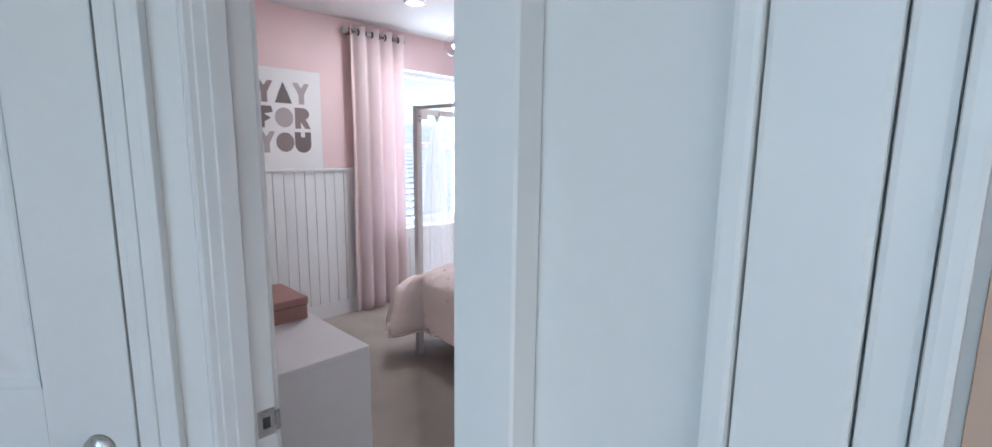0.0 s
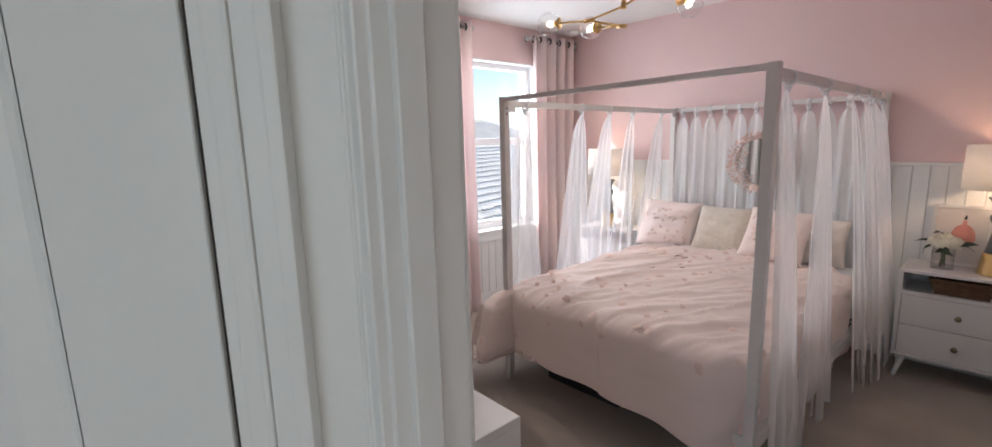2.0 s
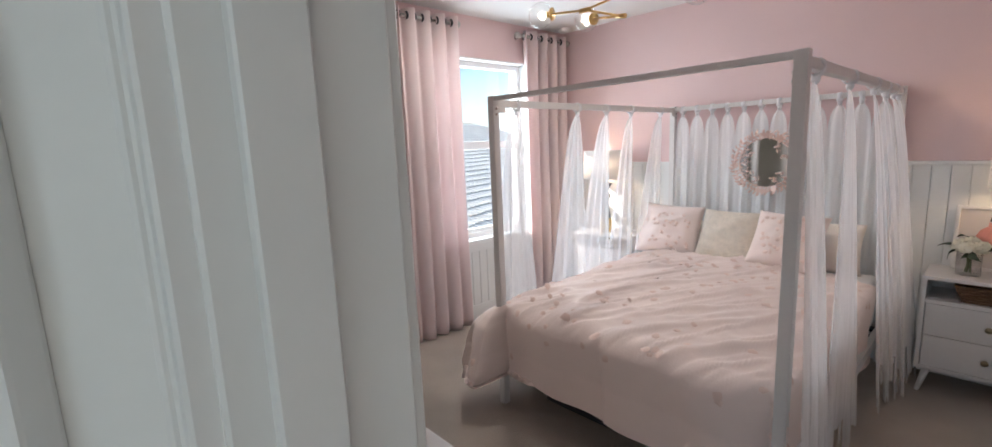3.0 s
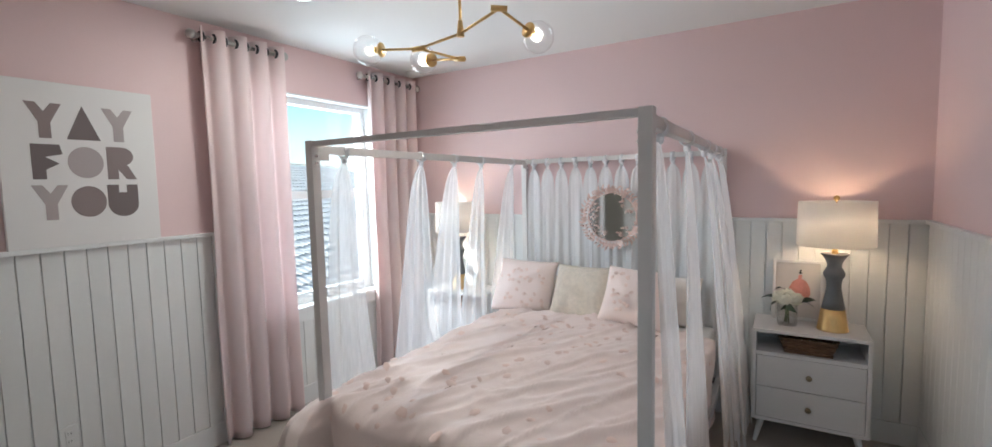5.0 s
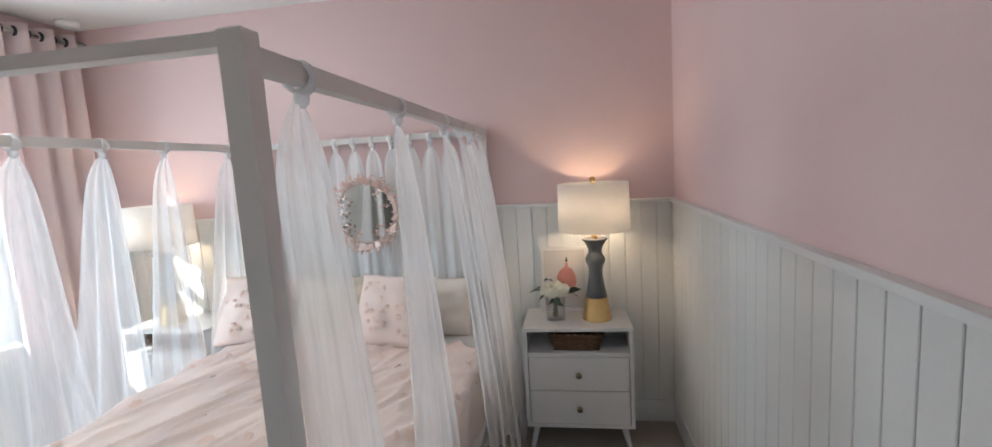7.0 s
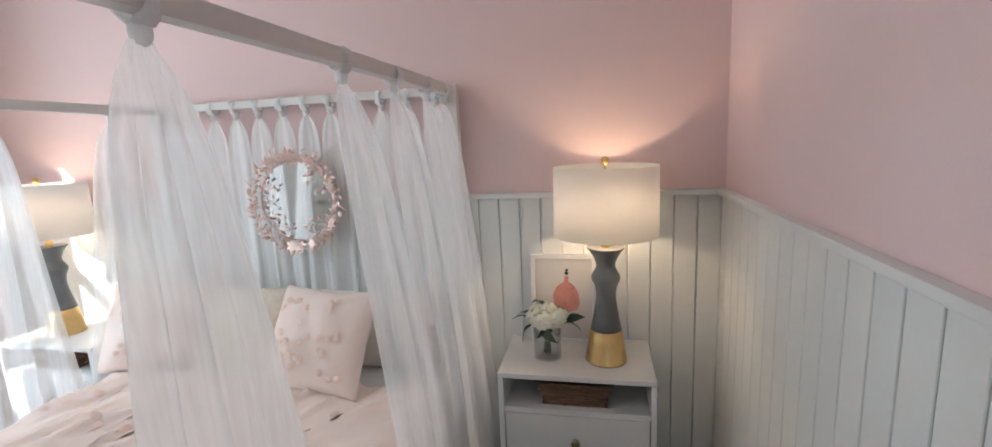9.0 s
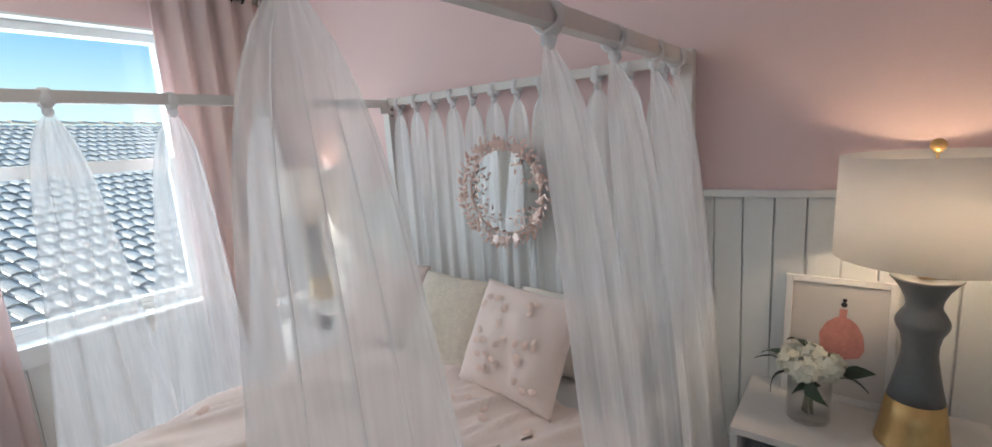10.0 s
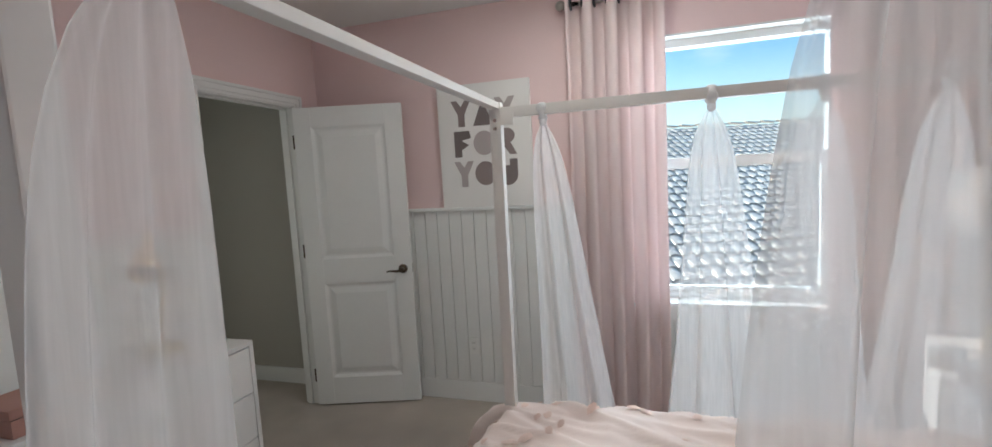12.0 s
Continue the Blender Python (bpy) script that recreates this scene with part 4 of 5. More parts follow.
def nightstand():
    th = thing("nightstand", "white mid-century nightstand with two drawers beside the bed", "nightstand", pose(-0.525, 4.778, 0), "nightstands")
    w, d = NSW / 2, NSD / 2
    t = 0.020
    zb = 0.150
    part("top", B(-w, w, -d, d, NSH - t, NSH, 0.003), FURN, th)
    for s in (-1, 1):
        part("side_panel", B(min(s * w, s * (w - t)), max(s * w, s * (w - t)), -d, d, zb, NSH - t - 0.0005, 0.002), FURN, th)
    part("bottom_panel", B(-w + t, w - t, -d, d, zb, zb + t, 0.002), FURN, th)
    part("shelf", B(-w + t, w - t, -d + 0.006, d, 0.545, 0.566, 0.002), FURN, th)
    part("back_panel", B(-w + t, w - t, d - 0.012, d - 0.002, zb + t, NSH - t), FURN, th)
    gap = 0.004
    lo, hi = zb + t + 0.002, 0.543
    mid_z = (lo + hi) / 2
    for a, b in ((lo, mid_z - gap / 2), (mid_z + gap / 2, hi)):
        dr = part("drawer_front", B(-w + t + gap, w - t - gap, -d + 0.001, -d + 0.019, a, b, 0.002), FURN, th)
        bm = bmesh.new()
        tube(bm, (0, -d + 0.001, (a + b) / 2), (0, -d - 0.014, (a + b) / 2), 0.006)
        tube(bm, (0, -d - 0.012, (a + b) / 2), (0, -d - 0.024, (a + b) / 2), 0.014, 0.016, 20)
        part("knob", bm, PEWTER, dr, "round dull brass knob", True)
    # solid dark block in place of the drawers' unlit inside
    part("drawer_box", B(-w + t + 0.01, w - t - 0.01, -d + 0.03, d - 0.015, zb + t + 0.003, 0.54), DARK, th, "dark block painted as the shaded drawer interior")
    for sx in (-1, 1):
        for sy in (-1, 1):
            bm = bmesh.new()
            tube(bm, (sx * (w - 0.055), sy * (d - 0.055), zb), (sx * (w - 0.02), sy * (d - 0.025), 0.0), 0.020, 0.011, 14)
            part("leg", bm, FURN, th)
    return th


ns = nightstand()
ns2 = copy_thing(ns, pose(-3.0, 4.778, 0))
tagged(ns2, "white mid-century nightstand standing in the sunlight by the window")


def wicker_basket():
    th = thing("basket", "dark brown woven basket in the nightstand's open shelf", "basket", pose(-0.53, 4.722, 0.5662), "baskets")
    rings = 7
    for r in range(rings):
        t = r / (rings - 1)
        a, b = 0.115 + 0.03 * t, 0.080 + 0.02 * t
        z = 0.008 + 0.080 * t
        bm = bmesh.new()
        n = 72
        def pt(i):
            an = 2 * math.pi * i / n
            cs, sn = math.cos(an), math.sin(an)
            k = (abs(cs) ** 6 + abs(sn) ** 6) ** (-1 / 6)
            wv = 0.003 * (1 if (i // 2 + r) % 2 else -1)
            return Vector(((a + wv) * cs * k, (b + wv) * sn * k, z))
        loop = [pt(i) for i in range(n)]
        rr = [[bm.verts.new(loop[i] + Vector((0.006 * math.cos(x) * (1 if loop[i].x > 0 else -1) * 0.7, 0.006 * math.cos(x) * (1 if loop[i].y > 0 else -1), 0.0075 * math.sin(x)))) for x in (0, 1.57, 3.14, 4.71)] for i in range(n)]
        for i in range(n):
            p, q2 = rr[i], rr[(i + 1) % n]
            for j in range(4):
                bm.faces.new((p[j], p[(j + 1) % 4], q2[(j + 1) % 4], q2[j]))
        part("woven_course", bm, WICKER, th)
    part("basket_bottom", B(-0.12, 0.12, -0.08, 0.08, 0.001, 0.008), WICKER, th)
    return th


bk = wicker_basket()
tagged(copy_thing(bk, pose(-3.01, 4.722, 0.5662)), "brown woven basket in the sunlit nightstand's open shelf")


# ---------------------------------------------------------------- table lamps
def table_lamp():
    th = thing("table_lamp", "table lamp with a grey and gold waisted base, lit", "table lamp", pose(-0.411, 4.762, NSH + 0.0005), "table lamps")
    gold = [(0.078, 0.0), (0.079, 0.006), (0.076, 0.012), (0.067, 0.075), (0.059, 0.126)]
    grey = [(0.0585, 0.1262), (0.050, 0.165), (0.042, 0.21), (0.0365, 0.245), (0.0365, 0.272), (0.042, 0.300), (0.050, 0.314), (0.0535, 0.326), (0.0525, 0.337), (0.045, 0.352), (0.037, 0.366), (0.0355, 0.376), (0.038, 0.390), (0.047, 0.412), (0.060, 0.432), (0.070, 0.443), (0.068, 0.446), (0.045, 0.440)]
    part("gold_foot", turned(gold, 40), GOLDLEAF, th, "gold leafed foot", True)
    part("grey_body", turned(grey, 40), GREYGLAZE, th, "grey glazed waisted body", True)
    bm = bmesh.new()
    tube(bm, (0, 0, 0.445), (0, 0, 0.47), 0.018, 0.014, 18)
    tube(bm, (0, 0, 0.47), (0, 0, 0.55), 0.010, 0.010, 14)
    part("neck", bm, BRASS, th, "brass neck", True)
    s0, s1 = 0.494, 0.745
    r0, r1 = 0.190, 0.186
    bm = bmesh.new()
    n = 64
    rows = []
    for r, z in ((r0, s0), (r1, s1), (r1 - 0.003, s1), (r0 - 0.003, s0)):
        rows.append([bm.verts.new((r * math.cos(2 * math.pi * i / n), r * math.sin(2 * math.pi * i / n), z)) for i in range(n)])
    for a, b in zip(rows, rows[1:] + rows[:1]):
        for i in range(n):
            bm.faces.new((a[i], a[(i + 1) % n], b[(i + 1) % n], b[i]))
    part("shade", bm, LINEN, th, "white linen drum shade", True)
    bm = bmesh.new()
    for k in range(3):
        a = 2 * math.pi * k / 3 + 0.3
        tube(bm, (0, 0, s1 - 0.03), (r1 * math.cos(a), r1 * math.sin(a), s1 - 0.03), 0.0015, 0.0015, 8)
    tube(bm, (0, 0, 0.54), (0, 0, s1 + 0.005), 0.003, 0.003, 8)
    part("harp", bm, BRASS, th)
    part("bulb", ball(bmesh.new(), (0, 0, 0.60), 0.028, 16, 10, (1, 1, 1.3)), LAMPBULB, th, "warm frosted bulb", True)
    bm = ball(bmesh.new(), (0, 0, s1 + 0.018), 0.016, 18, 12)
    tube(bm, (0, 0, s1), (0, 0, s1 + 0.012), 0.008, 0.006, 12)
    part("finial", bm, BRASS, th, "round brass finial", True)
    return th


LAMPBULB = glow("frosted_lamp_bulb", (1.0, 0.69, 0.43), 74.0)
tl = table_lamp()
tagged(copy_thing(tl, pose(-3.06, 4.762, NSH + 0.0005, 0, 0, 70)), "table lamp with a grey and gold waisted base in sunlight")


# ---------------------------------------------------------------- picture, vase, cable
def framed_picture():
    w, h = 0.272, 0.372
    m = pose(-0.583, 4.898, NSH + 0.0008, 0, 0, 0) @ pose(0, 0, 0, -7)
    th = thing("picture_frame", "white framed watercolour of a pink dress leaning on planks", "framed picture", m)
    f = 0.018
    bm = bmesh.new()
    box(bm, -w / 2, -w / 2 + f, -0.010, 0.010, 0, h, 0.002)
    box(bm, w / 2 - f, w / 2, -0.010, 0.010, 0, h, 0.002)
    box(bm, -w / 2 + f, w / 2 - f, -0.010, 0.010, 0, f, 0.002)
    box(bm, -w / 2 + f, w / 2 - f, -0.010, 0.010, h - f, h, 0.002)
    part("moulding", bm, FURN, th)
    part("sheet", B(-w / 2 + f, w / 2 - f, 0.0, 0.006, f, h - f), PAPER, th, "ivory paper")
    flat = lambda x, y, z: (x, -z, y)
    # plain painted shapes: a wide skirt, a bodice, a dark bun
    k = 1.0
    skirt = [(0.016, 0.255), (0.036, 0.238), (0.052, 0.205), (0.056, 0.165), (0.045, 0.14), (0.01, 0.13), (-0.03, 0.135), (-0.052, 0.155), (-0.056, 0.2), (-0.04, 0.235), (-0.016, 0.255)]
    skirt = [(x * k + 0.012, 0.255 + (y - 0.255) * k) for x, y in skirt]
    part("painted_skirt", prism(skirt, 0.0004, 0.0012, flat), WASH_PINK, th, "pink watercolour wash")
    part("painted_bodice", prism([(0.003, 0.254), (0.021, 0.254), (0.023, 0.280), (0.004, 0.282)], 0.0004, 0.0011, flat), WASH_PINK, th)
    part("painted_top", prism(arc(0.014, 0.294, 0.008, 0, 360, 12)[:-1], 0.0004, 0.0011, flat), WASH_DARK, th, "black watercolour dab")
    part("painted_top", prism(arc(0.015, 0.307, 0.006, 0, 360, 10)[:-1], 0.0004, 0.0011, flat), WASH_DARK, th)
    return th


framed_picture()


def flower_vase():
    th = thing("flower_vase", "clear glass cylinder with white hydrangeas and dark leaves", "vase", pose(-0.637, 4.765, NSH + 0.0005))
    bm = bmesh.new()
    n = 40
    rows = []
    for r, z in ((0.0535, 0.0), (0.054, 0.130), (0.0515, 0.130), (0.051, 0.010)):
        rows.append([bm.verts.new((r * math.cos(2 * math.pi * i / n), r * math.sin(2 * math.pi * i / n), z)) for i in range(n)])
    for a, b in zip(rows, rows[1:]):
        for i in range(n):
            bm.faces.new((a[i], a[(i + 1) % n], b[(i + 1) % n], b[i]))
    bm.faces.new(rows[0][::-1])
    bm.faces.new(rows[-1])
    part("glass_cylinder", bm, GLASS, th, "clear glass cylinder", True)
    rnd = random.Random(3)
    for k in range(5):
        a = 2 * math.pi * k / 5
        bm = tube(bmesh.new(), (0.012 * math.cos(a + 2), 0.012 * math.sin(a + 2), 0.014), (0.014 * math.cos(a), 0.014 * math.sin(a), 0.142), 0.0045, 0.004, 8)
        part("stem", bm, STEM, th)
    pet = bmesh.new()
    for j in range(4):
        a = math.pi / 2 * j
        c, s = math.cos(a), math.sin(a)
        q4 = [pet.verts.new((x * c - y * s, x * s + y * c, z)) for x, y, z in ((0, 0, 0), (0.008, -0.008, 0.002), (0.017, 0, 0.004), (0.008, 0.008, 0.002))]
        pet.faces.new(q4)
    bmesh.ops.remove_doubles(pet, verts=pet.verts, dist=0.0005)
    floret = mesh_of("floret", pet, FLOWER, True)
    heads = ((-0.045, -0.015, 0.150), (0.040, -0.020, 0.150), (0.0, 0.015, 0.170), (-0.01, -0.045, 0.148), (0.05, 0.03, 0.140), (-0.04, 0.035, 0.150))
    for hx, hy, hz in heads:
        hd = part("flower_head", ball(bmesh.new(), (0, 0, 0), 0.027, 12, 8), FLOWER, th, "", True, pose(hx, hy, hz + 0.012))
        for i in range(34):
            z = 1 - 1.75 * (i + 0.5) / 34
            a = i * 2.39996
            r = math.sqrt(max(0, 1 - z * z))
            nrm = Vector((r * math.cos(a), r * math.sin(a), z))
            ob = new("floret", floret)
            ob.parent = hd
            ob.matrix_basis = Matrix.Translation(nrm * 0.031) @ nrm.to_track_quat("Z", "Y").to_matrix().to_4x4() @ pose(0, 0, 0, rnd.uniform(-20, 20), rnd.uniform(-20, 20), rnd.uniform(0, 90))
    bm = bmesh.new()
    L = 0.075
    up, ce, dn = [], [], []
    for i in range(8):
        t = i / 7
        wd = 0.019 * math.sin(math.pi * t ** 0.75) + 0.0005
        z = 0.012 * math.sin(math.pi * t) - 0.02 * t * t
        up.append(bm.verts.new((t * L, wd, z + 0.003))), ce.append(bm.verts.new((t * L, 0, z))), dn.append(bm.verts.new((t * L, -wd, z + 0.003)))
    for i in range(7):
        bm.faces.new((up[i], up[i + 1], ce[i + 1], ce[i]))
        bm.faces.new((ce[i], ce[i + 1], dn[i + 1], dn[i]))
    leaf = mesh_of("leaf", bm, LEAF, True)
    for x, y, z, rx, ry, rz in ((-0.06, -0.01, 0.135, 30, -15, 175), (0.06, -0.02, 0.125, -20, -5, -12), (0.0, -0.06, 0.118, 60, 15, -60), (-0.01, 0.0, 0.19, 20, -10, 130), (0.03, -0.055, 0.112, 70, 10, 200), (0.075, 0.0, 0.13, 35, -20, 10), (-0.05, -0.03, 0.125, 50, 30, 220), (-0.055, 0.02, 0.14, 0, -10, 160), (0.02, 0.06, 0.13, 0, 0, 80)):
        ob = new("leaf", leaf)
        ob.parent = th
        ob.matrix_basis = pose(x, y, z + 0.014, rx, ry, rz)
    return th


flower_vase()

# ---------------------------------------------------------------- curtains and rods
def drape(label, ya, yb, seed):
    x0 = WX + 0.072
    th = thing("curtain", label, "curtain", pose(x0, (ya + yb) / 2, 0.02), "window curtains")
    w = (yb - ya) / 2
    rnd = random.Random(seed)
    ph = rnd.uniform(-0.4, 0.4)
    n = 4
    def f(u, v):
        a = 2 * u - 1
        z = 2.52 * (1 - v) + 0.0 * v
        amp = 0.046 - 0.008 * math.sin(v * 3)
        fall = noise.noise(Vector((a * 2.0, v * 1.5, seed))) * 0.028 * v
        # the folds stand the same way all down, drifting a little
        x = amp * math.cos(a * n * math.pi + ph * v) + fall
        spread = 1 + 0.05 * v * noise.noise(Vector((seed, v * 2, 1)))
        y = a * w * spread + 0.007 * math.sin(a * n * 2 * math.pi + 1.0) + 0.012 * v * noise.noise(Vector((a * 3, v * 2, seed + 4)))
        return (x, y, z + 0.008 * math.sin(a * n * math.pi) * v)
    panel = part("panel", grid_sheet(120, 40, f), DRAPE, th, "", True)
    sol = panel.modifiers.new("thickness", "SOLIDIFY")
    sol.thickness = 0.004
    for i in range(n):
        a = -1 + (2 * i + 0.5) / n
        for aa in (a, a + 1.0 / n):
            if abs(aa) > 0.97:
                continue
            bm = bmesh.new()
            kx, ky = 0.0, aa * w
            m2, k2 = 20, 6
            rings = [[bm.verts.new((kx + (0.026 + 0.009 * math.cos(2 * math.pi * j / k2)) * math.cos(2 * math.pi * i2 / m2), ky + 0.008 * math.sin(2 * math.pi * j / k2), 2.47 + (0.026 + 0.009 * math.cos(2 * math.pi * j / k2)) * math.sin(2 * math.pi * i2 / m2))) for j in range(k2)] for i2 in range(m2)]
            for i2 in range(m2):
                p, q2 = rings[i2], rings[(i2 + 1) % m2]
                for j in range(k2):
                    bm.faces.new((p[j], p[(j + 1) % k2], q2[(j + 1) % k2], q2[j]))
            part("grommet", bm, BLACKMETAL, th, "dark metal grommet", True)


def curtain_rod(label, ya, yb):
    th = thing("curtain_rod", label, "curtain rod", pose(WX + 0.072, (ya + yb) / 2, 2.49), "curtain rods")
    w = (yb - ya) / 2
    part("rod", tube(bmesh.new(), (0, -w, 0), (0, w, 0), 0.0125, 0.0125, 16), NICKEL, th, "", True)
    for s in (-1, 1):
        bm = ball(bmesh.new(), (0, s * (w + 0.038), 0), 0.030, 20, 14)
        tube(bm, (0, s * w - s * 0.01, 0), (0, s * (w + 0.016), 0), 0.017, 0.014, 16)
        part("finial", bm, NICKEL, th, "round nickel finial", True)
        bm = bmesh.new()
        tube(bm, (-0.072, s * (w - 0.015), 0), (-0.062, s * (w - 0.015), 0), 0.022, 0.020, 16)
        tube(bm, (-0.068, s * (w - 0.015), 0), (0, s * (w - 0.015), 0), 0.007, 0.007, 10)
        part("bracket", bm, NICKEL, th, "", True)


drape("blush pink grommet curtain hanging to the carpet beside the poster", 2.985, 3.525, 1)
drape("blush pink grommet curtain in the sunlit room corner", 4.30, 4.86, 6)
curtain_rod("short brushed nickel curtain rod with ball finials", 3.00, 3.52)
curtain_rod("short brushed nickel curtain rod with ball finials", 4.28, 4.90)


# ---------------------------------------------------------------- poster with block letters
def poster():
    ya, yb, za, zb = 2.13, 2.745, RAIL_Z + 0.0005, 2.118
    h = zb - za
    m = pose(WX + 0.004, 0, za, 0, 0, 0) @ pose(0, 0, 0, 0, 0.5)
    th = thing("poster", "white canvas with geometric taupe letters on the chair rail", "canvas print", m)
    part("canvas", B(0.0, 0.03, ya, yb, 0, h, 0.003), CANVAS, th)
    to = lambda a, b, z: (0.03 + z, ya + a, b)
    w = yb - ya
    # letter cells: three columns by three rows
    cw, chh = 0.135, 0.165
    c0 = (w - 3 * cw - 0.02) / 2
    cols = [c0, c0 + cw + 0.01, c0 + 2 * cw + 0.02]
    rows = [h - 0.10 - chh, h - 0.10 - 2 * chh - 0.028, h - 0.10 - 3 * chh - 0.056]
    def letter(name, shapes, mat):
        for pts in shapes:
            part(name, prism(pts, 0.0005, 0.0015, to), mat, th)
    def Y(cx, cy, mat):
        letter("letter_y", [[(cx + 0.045, cy), (cx + 0.09, cy), (cx + 0.09, cy + 0.075), (cx + cw, cy + chh), (cx + 0.095, cy + chh), (cx + 0.0675, cy + 0.125), (cx + 0.04, cy + chh), (cx, cy + chh), (cx + 0.045, cy + 0.075)]], mat)
    def A(cx, cy, mat):
        letter("letter_a", [[(cx, cy), (cx + cw, cy), (cx + cw / 2, cy + chh)]], mat)
    def F(cx, cy, mat):
        letter("letter_f", [[(cx + 0.01, cy), (cx + 0.06, cy), (cx + 0.06, cy + 0.045), (cx + 0.11, cy + 0.075), (cx + 0.06, cy + 0.105), (cx + 0.125, cy + 0.12), (cx + 0.115, cy + chh), (cx + 0.01, cy + chh)]], mat)
    def O(cx, cy, mat):
        letter("letter_o", [arc(cx + cw / 2, cy + chh / 2, cw / 2 + 0.004, 0, 360, 36, chh / 2 - 0.006)[:-1]], mat)
    def Rr(cx, cy, mat):
        letter("letter_r", [[(cx + 0.008, cy), (cx + 0.055, cy), (cx + 0.055, cy + 0.05), (cx + 0.09, cy), (cx + cw, cy)] + [(cx + 0.10, cy + 0.068)] + arc(cx + 0.075, cy + 0.118, 0.05, -70, 90, 12, 0.047) + [(cx + 0.008, cy + chh)]], mat)
    def U(cx, cy, mat):
        letter("letter_u", [[(cx, cy + chh), (cx, cy + 0.06)] + arc(cx + cw / 2, cy + 0.065, cw / 2, 180, 360, 16, 0.065) + [(cx + cw, cy + chh), (cx + 0.085, cy + chh), (cx + 0.085, cy + 0.125), (cx + 0.05, cy + 0.125), (cx + 0.05, cy + chh)]], mat)
    Y(cols[0], rows[0], INK_A), A(cols[1], rows[0], INK_B), Y(cols[2], rows[0], INK_C)
    F(cols[0], rows[1], INK_B), O(cols[1], rows[1], INK_C), Rr(cols[2], rows[1], INK_A)
    Y(cols[0], rows[2], INK_C), O(cols[1], rows[2], INK_A), U(cols[2], rows[2], INK_B)


poster()


# ---------------------------------------------------------------- outlets
def outlet(m, label):
    th = thing("outlet", label, "outlet", m, "wall outlets")
    part("cover_plate", B(-0.036, 0.036, 0, 0.006, -0.058, 0.058, 0.003), PLASTIC, th)
    for z in (-0.02, 0.02):
        so = part("socket", B(-0.016, 0.016, 0.006, 0.0085, z - 0.014, z + 0.014, 0.002), PLASTIC, th)
        for s in (-0.006, 0.006):
            part("slot", B(s - 0.0012, s + 0.0012, 0.0082, 0.0089, z - 0.004, z + 0.006), DARK, so)


wall_off = WX + PT + 0.002
outlet(pose(wall_off, 2.279, 0.39, 0, 0, -90), "white duplex outlet on the plank wainscot")
outlet(pose(wall_off, 4.05, 0.39, 0, 0, -90), "white duplex outlet under the window")


# ---------------------------------------------------------------- chandelier
def chandelier():
    th = thing("chandelier", "branching brass chandelier with clear glass globes, lit", "chandelier", pose(-1.79, 3.05, CEIL))
    o = Vector((-1.79, 3.05, CEIL))
    P = {k: Vector(v) - o for k, v in dict(hub=(-1.79, 3.05, 2.19), elbow=(-1.575, 2.99, 2.225), c=(-1.52, 3.20, 2.165), knee=(-1.98, 3.02, 2.155), a=(-2.205, 2.955, 2.17), b=(-2.12, 3.22, 2.17), stub=(-1.86, 3.14, 2.12)).items()}
    bm = tube(bmesh.new(), (0, 0, -0.025), (0, 0, 0), 0.055, 0.06, 28)
    part("canopy", bm, BRASS, th, "round brass ceiling plate", True)
    part("stem", tube(bmesh.new(), (0, 0, -0.025), P["hub"], 0.006, 0.006, 12), BRASS, th, "", True)
    part("hub", tube(bmesh.new(), P["hub"] + Vector((0, 0, 0.05)), P["hub"] - Vector((0, 0, 0.012)), 0.009, 0.016, 14), BRASS, th, "", True)
    def arm(a, b):
        part("arm", tube(bmesh.new(), a, b, 0.0055, 0.0055, 10), BRASS, th, "", True)
    def joint(p, d):
        d = d.normalized() * 0.03
        part("joint", tube(bmesh.new(), p - d, p + d, 0.011, 0.011, 12), BRASS, th, "", True)
    def globe(p, tip, r=0.062):
        """A globe at p; its cap faces back towards tip."""
        d = (p - tip).normalized()
        cap = p - d * (r + 0.004)
        arm(tip, cap)
        cp = part("socket_cap", tube(bmesh.new(), cap, cap + d * 0.008, 0.030, 0.030, 24), BRASS, th, "brass cap disc", True)
        part("socket", tube(bmesh.new(), cap + d * 0.008, cap + d * 0.035, 0.014, 0.014, 16), BRASS, th, "", True)
        bm = ball(bmesh.new(), p, r, 32, 20)
        g = part("globe", bm, GLASS, th, "clear blown glass globe", True)
        bm = bmesh.new()
        tube(bm, cap + d * 0.035, cap + d * 0.060, 0.008, 0.012, 12)
        ball(bm, cap + d * 0.064, 0.0125, 12, 8)
        part("bulb", bm, FILAMENT, th, "warm glowing bulb", True)
    arm(P["hub"], P["elbow"]), arm(P["hub"], P["knee"])
    joint(P["elbow"], P["c"] - P["hub"]), joint(P["knee"], P["a"] - P["hub"])
    globe(P["c"], P["elbow"]), globe(P["a"], P["knee"])
    arm(P["knee"], P["stub"])
    joint(P["stub"], P["b"] - P["stub"])
    globe(P["b"], P["stub"])


chandelier()

# ---------------------------------------------------------------- ceiling fittings
dl = thing("downlight", "round white recessed ceiling light, switched on", "ceiling light", pose(-2.86, 3.138, CEIL))
part("trim_ring", turned([(0.085, 0.0), (0.085, -0.004), (0.078, -0.009), (0.064, -0.006), (0.062, -0.003)], 36), TRIM, dl, "", True)
part("lens", turned([(0.061, -0.0045), (0.061, -0.006)], 32), DISC, dl, "glowing lens", True)
sd = thing("smoke_detector", "round white smoke detector on the ceiling", "smoke detector", pose(-3.535, 4.80, CEIL))
part("housing", turned([(0.062, 0.0), (0.062, -0.012), (0.056, -0.028), (0.030, -0.033)], 32), PLASTIC, sd, "", True)

